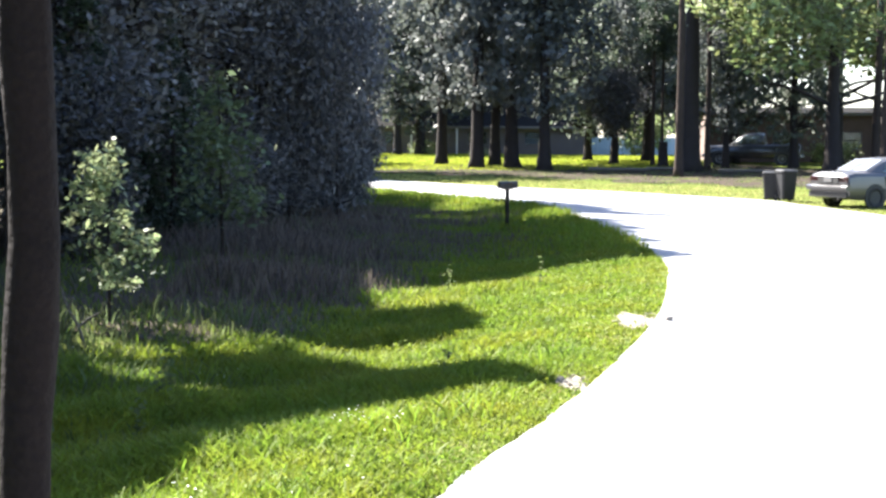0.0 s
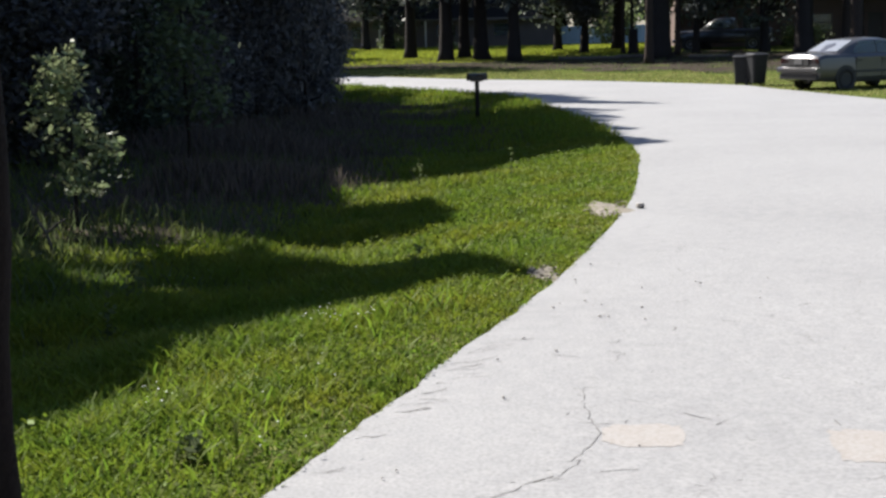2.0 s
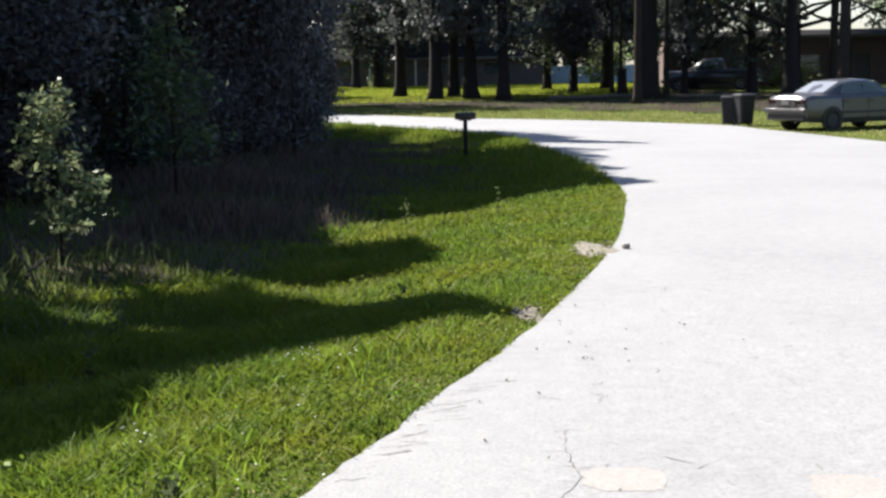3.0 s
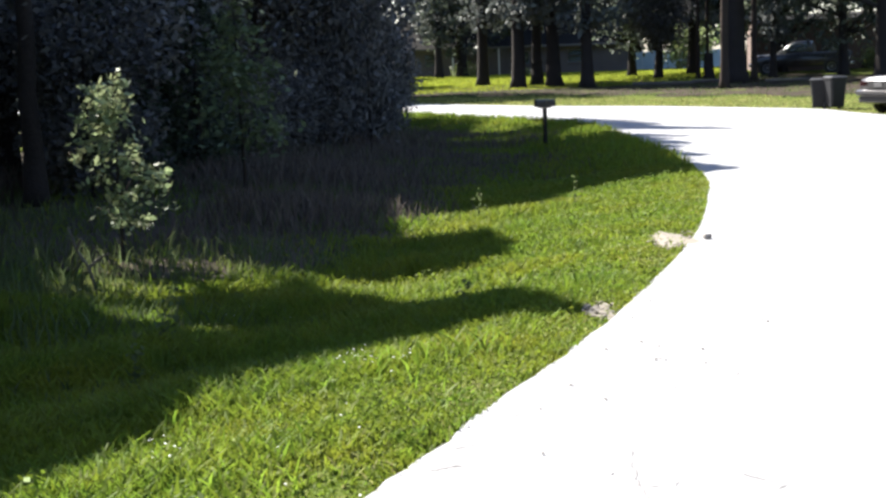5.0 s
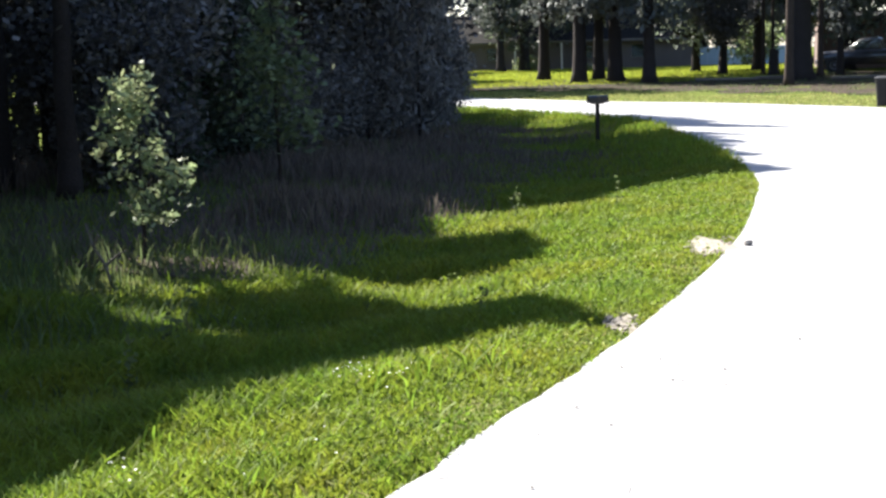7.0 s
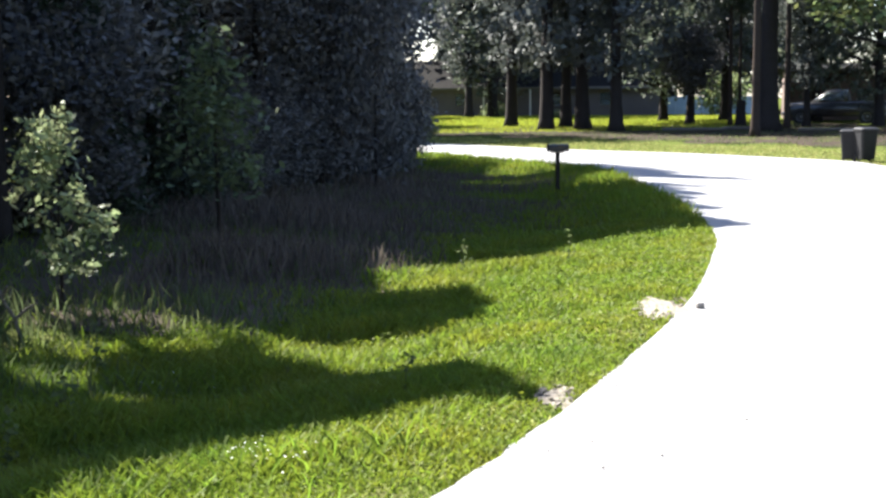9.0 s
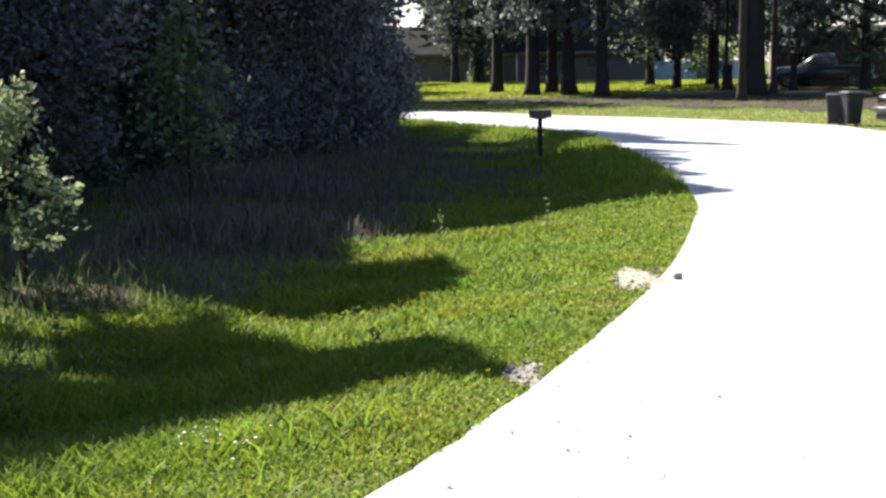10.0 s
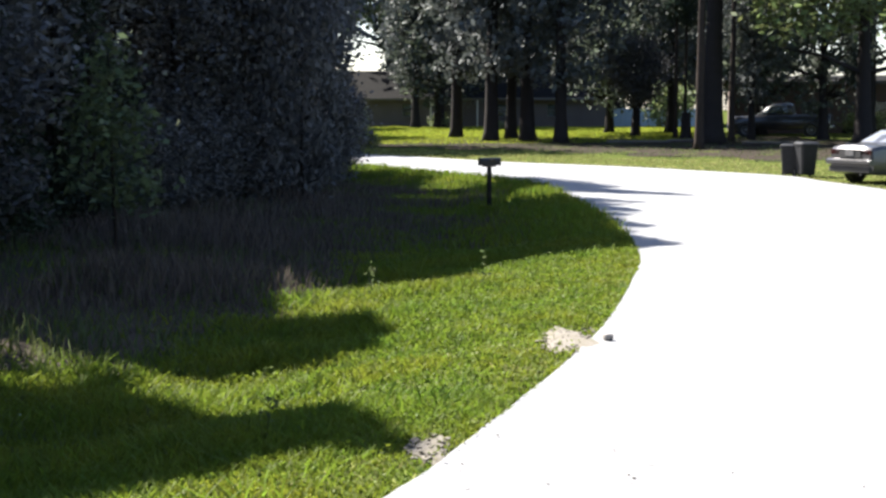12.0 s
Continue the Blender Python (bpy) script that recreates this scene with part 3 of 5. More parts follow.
def blades(name, seed, mat, pts, height, width, lean, label, category="grass", tip=0.25):
    """Bent grass blades at the given (n, 2) places; height per place."""
    r = np.random.default_rng(seed)
    n = len(pts)
    x, y = pts[:, 0], pts[:, 1]
    z = ground_z(x, y) - 0.01
    h = height * r.uniform(0.55, 1.25, n)
    a = r.uniform(0, math.tau, n)
    b = r.uniform(0, math.tau, n)
    out = lean * h * r.uniform(0.2, 1.0, n)
    w = width * r.uniform(0.7, 1.3, n)
    root = np.c_[x, y, z]
    side = np.c_[np.cos(a), np.sin(a), 0 * a] * w[:, None]
    mid = root + np.c_[np.cos(b) * out * 0.35, np.sin(b) * out * 0.35, h * 0.6]
    top = root + np.c_[np.cos(b) * out, np.sin(b) * out, h]
    v = np.stack([root - side, root + side, mid + side * 0.8, top + side * tip, top - side * tip, mid - side * 0.8], 1).reshape(-1, 3)
    k = np.arange(n, dtype=np.int32)[:, None] * 6
    f = np.concatenate([k + [0, 1, 2, 5], k + [5, 2, 3, 4]]).astype(np.int32)
    ob = new(name, raw_mesh(name, v, f, mat, 4))
    return tagged(ob, label, category, kind="stuff")


def scatter(seed, x0, x1, y0, y1, n, keep):
    r = np.random.default_rng(seed)
    p = np.c_[r.uniform(x0, x1, n), r.uniform(y0, y1, n)]
    on = inside(outline, p[:, 0], p[:, 1])
    sandy = np.minimum(np.hypot((p[:, 0] - 0.46) / 0.3, (p[:, 1] - 16.75) / 0.75), np.hypot((p[:, 0] + 0.12) / 0.14, (p[:, 1] - 12.6) / 0.36)) < r.uniform(0.55, 1.1, n)
    return p[keep(p[:, 0], p[:, 1], away(left_line[::2], p[:, 0], p[:, 1]), away(right_line[::2], p[:, 0], p[:, 1]), r.uniform(0, 1, n)) & ~on & ~sandy]


def patchy(x, y, k=1.0, o=0.0):
    return 0.5 + 0.25 * np.sin(x * 2.3 * k + np.sin(y * 1.9 * k + o) * 2 + o) + 0.25 * np.sin(y * 2.9 * k - x * 1.1 * k + o * 2)


near = scatter(1, -9.5, 1.5, 5.2, 14.5, 185000, lambda x, y, l, r, u: (l < 7.5))
near_l = away(left_line[::2], near[:, 0], near[:, 1])
blades("verge_grass", 2, GRASS, near, (0.045 + 0.08 * smooth01(near_l / 2.5)) * (0.6 + 0.8 * patchy(near[:, 0], near[:, 1])), 0.0092, 1.2, "bright green roadside verge grass")
coarse = scatter(31, -6, 1, 5.2, 14, 16000, lambda x, y, l, r, u: (l > 0.35) & (l < 5.5) & (u < patchy(x, y, 1.1, 0.7) ** 2))
blades("coarse_grass", 32, COARSE, coarse, np.full(len(coarse), 0.13) * (0.5 + patchy(coarse[:, 0], coarse[:, 1], 0.9, 2.0)), 0.009, 1.2, "coarse long-bladed grass tufts on the verge")
mid = scatter(3, -11.5, 1.5, 14.5, 27, 150000, lambda x, y, l, r, u: (l < 10.5) & (u < 1.05 - smooth01((l - 2.7 - 1.4 * smooth01((16.5 - y) / 1.5)) / 2.2)))
mid_l = away(left_line[::2], mid[:, 0], mid[:, 1])
blades("verge_grass", 4, GRASS, mid, (0.05 + 0.09 * smooth01((mid_l - 0.5) / 3)) * (0.6 + 0.8 * patchy(mid[:, 0], mid[:, 1])), 0.012, 1.2, "bright green roadside verge grass")
beyond = scatter(5, -13, 1.5, 27, 56, 70000, lambda x, y, l, r, u: (l < 6.5) & (l < r))
blades("verge_grass", 6, GRASS, beyond, 0.15 * (0.6 + 0.8 * patchy(beyond[:, 0], beyond[:, 1])), 0.012, 0.8, "green verge grass in the trees' shade")
# beyond y 25 duller weeds spread roadward, deepening the verge's shade by their colour
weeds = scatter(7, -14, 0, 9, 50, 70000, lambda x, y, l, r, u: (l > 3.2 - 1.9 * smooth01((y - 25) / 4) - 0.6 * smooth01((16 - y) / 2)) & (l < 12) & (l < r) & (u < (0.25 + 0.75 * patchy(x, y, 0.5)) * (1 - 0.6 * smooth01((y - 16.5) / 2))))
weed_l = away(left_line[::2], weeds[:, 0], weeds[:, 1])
blades("tall_weeds", 8, WEED, weeds, (0.13 + 0.2 * smooth01((weed_l - 3.2) / 3)) * (0.5 + 0.7 * patchy(weeds[:, 0], weeds[:, 1], 0.6)), 0.011, 0.7, "tall weeds along the ditch, spread over the verge to deepen its shade", "weeds", 0.1)
# dry weeds of the wood's edge; their spread beyond y 25 stands for shade
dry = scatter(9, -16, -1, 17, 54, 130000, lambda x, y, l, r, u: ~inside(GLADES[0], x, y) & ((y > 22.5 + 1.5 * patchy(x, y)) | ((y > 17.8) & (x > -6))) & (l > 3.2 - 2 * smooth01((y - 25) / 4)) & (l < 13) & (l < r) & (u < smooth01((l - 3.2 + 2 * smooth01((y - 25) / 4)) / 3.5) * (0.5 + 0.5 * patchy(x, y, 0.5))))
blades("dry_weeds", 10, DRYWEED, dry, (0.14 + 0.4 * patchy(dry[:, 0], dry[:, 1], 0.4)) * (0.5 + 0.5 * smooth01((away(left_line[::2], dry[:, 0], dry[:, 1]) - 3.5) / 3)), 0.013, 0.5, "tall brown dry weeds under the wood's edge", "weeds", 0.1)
farside = scatter(12, -40, 30, 40, 76, 150000, lambda x, y, l, r, u: (r < l) & (r < 5.5 + 3.5 * patchy(x, y, 0.3)) & (u < 0.35 + 0.65 * patchy(x, y, 0.4)))
blades("far_verge_grass", 13, PALEGRASS, farside, np.full(len(farside), 0.055), 0.028, 2.4, "sunlit grass strip across the road")
# sparse weeds added over the litter to mottle it like broken shade
under = scatter(41, -30, 22, 50, 92, 60000, lambda x, y, l, r, u: (r < l) & (r > 7) & (r < 30) & (u < patchy(x, y, 0.45, 0.5) ** 2))
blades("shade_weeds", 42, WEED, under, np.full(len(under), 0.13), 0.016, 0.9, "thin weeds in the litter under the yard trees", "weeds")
lawn = scatter(14, -24, 5, 84, 124, 42000, lambda x, y, l, r, u: (r < l) & (r > 9) & (x < 4.5))
blades("lawn_grass", 15, SUNGRASS, lawn, np.full(len(lawn), 0.1), 0.045, 0.8, "mown lawn before the houses, its green brightened as if sunlit")


def clover(name, seed, mat, pts, low, high, size, label):
    """Small broad leaves close to the ground."""
    r = np.random.default_rng(seed)
    z = ground_z(pts[:, 0], pts[:, 1]) + r.uniform(low, high, len(pts))
    v, f = leaf_quads(r, np.c_[pts, z], np.full(len(pts), 0.012), size)
    tagged(new(name, raw_mesh(name, v, f, mat, 4)), label, "weeds", kind="stuff")


thatch = scatter(51, -4, 1.5, 5, 24, 26000, lambda x, y, l, r, u: (l < 0.75) & (u < (1.1 - l / 0.75) * patchy(x, y, 1.3, 0.4)))
blades("edge_thatch", 52, PALEGRASS, thatch, np.full(len(thatch), 0.05), 0.008, 1.8, "yellowed short grass and thatch along the road's edge")
low = scatter(21, -7.5, 1.5, 5.5, 15, 30000, lambda x, y, l, r, u: (l < 5.5) & (u < patchy(x, y, 1.6, 1.0)))
clover("low_weeds", 22, GRASS, low, 0.01, 0.09, 0.032, "low broad-leaved weeds among the verge grass")
low = scatter(23, -8, 1.5, 15, 27, 30000, lambda x, y, l, r, u: (l < 3.6 + 2.5 * smooth01((16.5 - y) / 1.5)) & (u < patchy(x, y, 1.3, 2.0)))
clover("low_weeds", 24, GRASS, low, 0.02, 0.12, 0.04, "low broad-leaved weeds among the verge grass")

# ---------------------------------------------------------------- trees across the road
FAR = "yard trees across the road"
far_kinds = []
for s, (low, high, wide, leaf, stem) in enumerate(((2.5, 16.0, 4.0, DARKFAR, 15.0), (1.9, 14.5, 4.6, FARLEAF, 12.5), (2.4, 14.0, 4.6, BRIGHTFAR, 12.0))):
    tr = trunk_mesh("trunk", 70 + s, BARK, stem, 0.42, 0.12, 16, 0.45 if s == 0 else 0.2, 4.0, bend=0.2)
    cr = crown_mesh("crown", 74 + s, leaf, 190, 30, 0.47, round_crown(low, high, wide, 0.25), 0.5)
    far_kinds.append(grown("yard_tree", ("tall yard tree with a long dark trunk", "leafy yard tree with low dark branches", "yard tree with yellow-green leaves brightened as if sunlit")[s], tr, cr, Matrix.Identity(4)))
dark_row = [(-9.2, 87, 0, 1.0, 1.35), (-8.5, 92, 120, 0.85, 1.5), (-6.9, 87, 200, 1.05, 1.35), (-5.6, 96, 40, 0.7, 1.6), (-4.7, 84, 300, 0.9, 1.2), (1.6, 99, 60, 0.75, 1.45), (6.2, 86, 10, 0.5, 1.5), (-12.4, 94, 10, 0.9, 1.4), (-17.5, 136, 70, 1.2, 1.3), (-19.5, 118, 160, 0.8, 1.5), (-21, 130, 30, 1.2, 1.2), (-12, 137, 300, 1.2, 1.2), (-6.5, 138, 220, 1.2, 1.3)]
leafy_row = [(-20.5, 79, 0, 1.0, 1.3), (-22.5, 83, 50, 1.1, 1.5), (-27, 79, 150, 1.1, 1.5), (-22, 75, 200, 0.9, 1.2), (-33, 84, 250, 1.1, 1.0), (-26, 99, 300, 0.8, 1.0), (-27, 99, 20, 1.0, 1.0), (10.2, 85, 70, 0.7, 1.3), (25.5, 80, 160, 1.0, 1.0), (24, 92, 90, 1.0, 1.0)]
leafy_row += [(-31, 118, 40, 1.1, 0.9), (-23.9, 139, 10, 0.78, 1.5), (-22.4, 146, 80, 0.9, 1.4), (-17.8, 120, 140, 1.1, 0.9), (-14, 141, 240, 1.25, 1.0), (-9, 140, 340, 1.2, 1.0), (-3.5, 138, 80, 1.2, 1.0), (0.5, 140, 180, 1.2, 1.1), (7.4, 95, 30, 0.8, 1.2), (-2.6, 101, 200, 0.75, 1.2)]
brightened_row = [(26.5, 86, 0, 0.9, 1.0), (-29, 95, 140, 0.9, 1.0)]
rows = [dark_row, leafy_row, brightened_row]
# unseen trees to the right, left and behind, added to block low sky light
rows[1] += [(17 + 3 * (i % 2), 2 + 6 * i, 50 * i, 1.2, 1.15) for i in range(5)] + [(-22 + 6.5 * i, -14 - 4 * (i % 2), 70 * i, 1.2, 1.15) for i in range(7)] + [(-17 - 4 * (i % 2), -6 + 5 * i, 40 * i, 1.1, 1.1) for i in range(3)]
for i in range(66):
    x = -80 + i * 2.2 + rng.uniform(-1, 1)
    y = 139 + (i % 3) * 6 + rng.uniform(-2, 2)
    if -35.5 < x < -21.5 or 12 < x < 30.5:
        continue
    rows[2 if i % 6 == 5 else 1].append((x, y, rng.uniform(0, 360), rng.uniform(1.0, 1.4), rng.uniform(0.95, 1.25)))
for kind, some in zip(far_kinds, rows):
    strew(kind, some, FAR)
tr = trunk_mesh("trunk", 77, BARK, 12.0, 0.45, 0.1, 14, 0.35, 4.5, bend=0.14)
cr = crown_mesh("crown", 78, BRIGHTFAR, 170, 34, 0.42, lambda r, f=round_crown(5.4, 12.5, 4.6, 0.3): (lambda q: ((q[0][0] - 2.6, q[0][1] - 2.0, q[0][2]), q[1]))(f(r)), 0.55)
broad = grown("broadleaf_tree", "large yard tree with yellow-green leaves brightened as if sunlit", tr, cr, Matrix.Identity(4))
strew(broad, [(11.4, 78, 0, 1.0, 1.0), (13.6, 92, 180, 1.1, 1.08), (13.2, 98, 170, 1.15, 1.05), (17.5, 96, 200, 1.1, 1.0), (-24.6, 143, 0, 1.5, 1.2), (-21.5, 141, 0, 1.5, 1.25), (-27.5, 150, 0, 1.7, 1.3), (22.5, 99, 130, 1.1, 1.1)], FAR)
tr = trunk_mesh("trunk", 97, BARK, 17, 0.58, 0.2, 10, 0.82, 3.0, bend=0.1)
cr = crown_mesh("crown", 98, FARLEAF, 110, 44, 0.4, round_crown(15, 19.5, 3.2, 0.25), 0.5)
grown("old_tree", "thick-trunked old tree with a high crown", tr, cr, place(3.9, 81, 90))
tr = trunk_mesh("trunk", 81, PINEBARK, 17, 0.23, 0.1, 10, 0.75, 2.5, bend=0.08)
cr = crown_mesh("crown", 82, NEEDLE, 90, 60, 0.3, round_crown(11, 18, 2.6, 0.3), 0.5)
pine = grown("pine_tree", "tall straight pine with a bare trunk", tr, cr, Matrix.Identity(4))
strew(pine, [(2.95, 73.3, 0, 0.95, 1.0), (5.0, 84, 30, 0.8, 1.0), (12.8, 70, 70, 1.2, 1.0), (14.4, 82, 20, 1.1, 1.0), (1.9, 90, 200, 0.6, 1.1), (2.5, 91, 250, 0.55, 1.1)], "pines across the road")
tr = trunk_mesh("trunk", 91, BARK, 3.2, 0.32, 0.2, 8, 0.55, 1.5)
cr = crown_mesh("crown", 92, LEAF, 120, 60, 0.24, round_crown(2.0, 6.4, 2.0, 0.3), 0.42)
grown("small_yard_tree", "small dense dark tree on the lawn", tr, cr, place(-0.6, 93.2, 10))
tr = trunk_mesh("trunk", 93, BARK, 1.4, 0.05, 0.02, 8, 0.1, 1.0)
# bush leaves use the tone lightened to stand for sunlight
cr = crown_mesh("crown", 94, BRIGHTFAR, 60, 50, 0.22, round_crown(0.1, 2.2, 1.5, 0.2), 0.36)
yb = grown("yard_bush", "green bush by a house, its leaves brightened as if sunlit", tr, cr, Matrix.Identity(4), "bush")
strew(yb, [(1.6, 122, 0, 1.3, 1.3), (-17.5, 121, 50, 0.8, 0.7), (-11.6, 110, 20, 0.5, 0.6), (-14.5, 76, 90, 0.5, 0.9), (-17, 79, 10, 0.9, 1.2), (13.5, 93.5, 120, 0.8, 0.8), (-22, 85, 200, 1.5, 1.8)], "bushes across the road")


# ---------------------------------------------------------------- things beside the road
# upright added for a pillar of the viewer's vehicle, fixed on the verge
def build_pillar():
    r = random.Random(5)
    t = thing("utility_pole", pose(-1.78, 5.5, gz(-1.78, 5.5), 0, 1.0, 0), "dark rough upright on the verge, standing in for a vehicle pillar", "pole")
    path = [(0.015 * math.sin(i * 1.3), 0.012 * math.cos(i), -0.3 + i * 0.34) for i in range(28)]
    radii = [0.09 - 0.0008 * i + (0.009 if i in (5, 8, 12) else 0) for i in range(28)]
    part("shaft", Mesh().tube(path, radii, 16, 0.035, r), PILLARDARK, t, smooth=True)


build_pillar()


def build_mailbox():
    t = thing("mailbox", pose(-2.75, 36.1, gz(-2.75, 36.1), 0, 0, 28), "black roadside mailbox on a slim wooden post", "mailbox")
    base = -gz(-2.75, 36.1)
    part("post", Mesh().box((0, 0, (0.78 + base) / 2 - 0.1), (0.09, 0.09, 0.78 + base + 0.2), bevel=0.01), DARKWOOD, t)
    part("bracket", Mesh().box((0, 0, base + 0.765), (0.3, 0.14, 0.03), bevel=0.006), GREYWOOD, t)
    prof = [(-0.085, 0.0)] + [(-0.085 * math.cos(a), 0.1 + 0.085 * math.sin(a)) for a in np.linspace(0, math.pi, 10)] + [(0.085, 0.0)]
    z = base + 0.782
    ring = lambda x, k=1.0: [(x, p * k, z + 0.1 + (q - 0.1) * k) for p, q in prof]
    part("box", Mesh().loft([ring(-0.25), ring(0.24)]), BLACKMETAL, t, smooth=False)
    door = part("door", Mesh().loft([ring(0.243, 1.04), ring(0.262, 1.04)]), BLACKMETAL, t)
    part("latch", Mesh().box((0.272, 0, z + 0.17), (0.018, 0.03, 0.03), bevel=0.004), CHROME, door)
    part("flag", Mesh().box((0.05, -0.092, z + 0.12), (0.14, 0.008, 0.035), bevel=0.002), LAMP, t, "small red metal flag")


build_mailbox()


def build_bin(x, y, turn, k):
    t = thing("wheeled_bin", pose(x, y, gz(x, y), 0, 0, turn), "dark wheeled rubbish bin beside the road", "bin", "bins by the road")
    rings = []
    for z, w, d in ((0.06, 0.44, 0.46), (0.1, 0.47, 0.5), (0.9, 0.58, 0.66), (0.93, 0.62, 0.7), (0.97, 0.62, 0.7)):
        ring = []
        for a in range(16):
            c, s = math.cos(a * math.tau / 16), math.sin(a * math.tau / 16)
            ring.append((w / 2 * math.copysign(abs(c) ** 0.35, c), d / 2 * math.copysign(abs(s) ** 0.35, s), z * k))
        rings.append(ring)
    part("body", Mesh().loft(rings), BINPLASTIC, t)
    lid = Mesh().loft([[(px * 1.04, py * 1.04, z) for px, py, _ in rings[-1]] for z in (0.975 * k, 1.0 * k)] + [[(px * 0.8, py * 0.8, 1.045 * k) for px, py, _ in rings[-1]]])
    part("lid", lid, BINPLASTIC, t)
    part("handle", Mesh().tube([(-0.24, 0.37, 0.95 * k), (-0.24, 0.43, 0.97 * k), (0.24, 0.43, 0.97 * k), (0.24, 0.37, 0.95 * k)], [0.016] * 4, 8), BINPLASTIC, t)
    for sx in (-0.25, 0.25):
        part("wheel", Mesh().tube([(sx - 0.025, 0.24, 0.12), (sx + 0.025, 0.24, 0.12)], [0.12, 0.12], 16), RUBBER, t)


build_bin(5.62, 48.1, 20, 1.03)
build_bin(5.2, 48.6, -12, 0.96)


# ---------------------------------------------------------------- vehicles
def wheel(t, x, y, r, w, side):
    tyre = Mesh()
    prof = [(-w / 2, r * 0.62), (-w / 2, r * 0.92), (-w * 0.36, r), (w * 0.36, r), (w / 2, r * 0.92), (w / 2, r * 0.62)]
    tyre.loft([[(x + q * math.cos(a), y + p, r + q * math.sin(a)) for p, q in prof] for a in np.linspace(0, math.tau, 25)], cap=False)
    wh = part("wheel", tyre, RUBBER, t, smooth=True)
    rim = Mesh()
    rim.loft([[(x + q * math.cos(a), y + side * p, r + q * math.sin(a)) for a in np.linspace(0, math.tau, 20, endpoint=False)] for p, q in ((-w * 0.3, r * 0.64), (w * 0.42, r * 0.64), (w * 0.36, r * 0.54), (w * 0.3, r * 0.3), (w * 0.42, r * 0.12))])
    part("rim", rim, RIM, wh, "silver wheel cover")
    for k in range(6):
        a = k * math.tau / 6
        part("slot", Mesh().box((x + r * 0.43 * math.cos(a), y + side * w * 0.345, r + r * 0.43 * math.sin(a)), (r * 0.14, 0.012, r * 0.14), bevel=0.004), TRIM, wh)


def body_ring(x, half, z0, z1, tuck=0.06, crown=0.03):
    """A cross-section across the car at x: sill to shoulder to the crowned top."""
    pts = [(half - tuck, z0), (half - 0.01, z0 + 0.1), (half, z0 + (z1 - z0) * 0.45), (half - 0.03, z1 - 0.1), (half - 0.09, z1 - 0.02), (half * 0.5, z1 + crown * 0.8), (0, z1 + crown)]
    return [(x, p, q) for p, q in pts] + [(x, -p, q) for p, q in pts[-2::-1]]


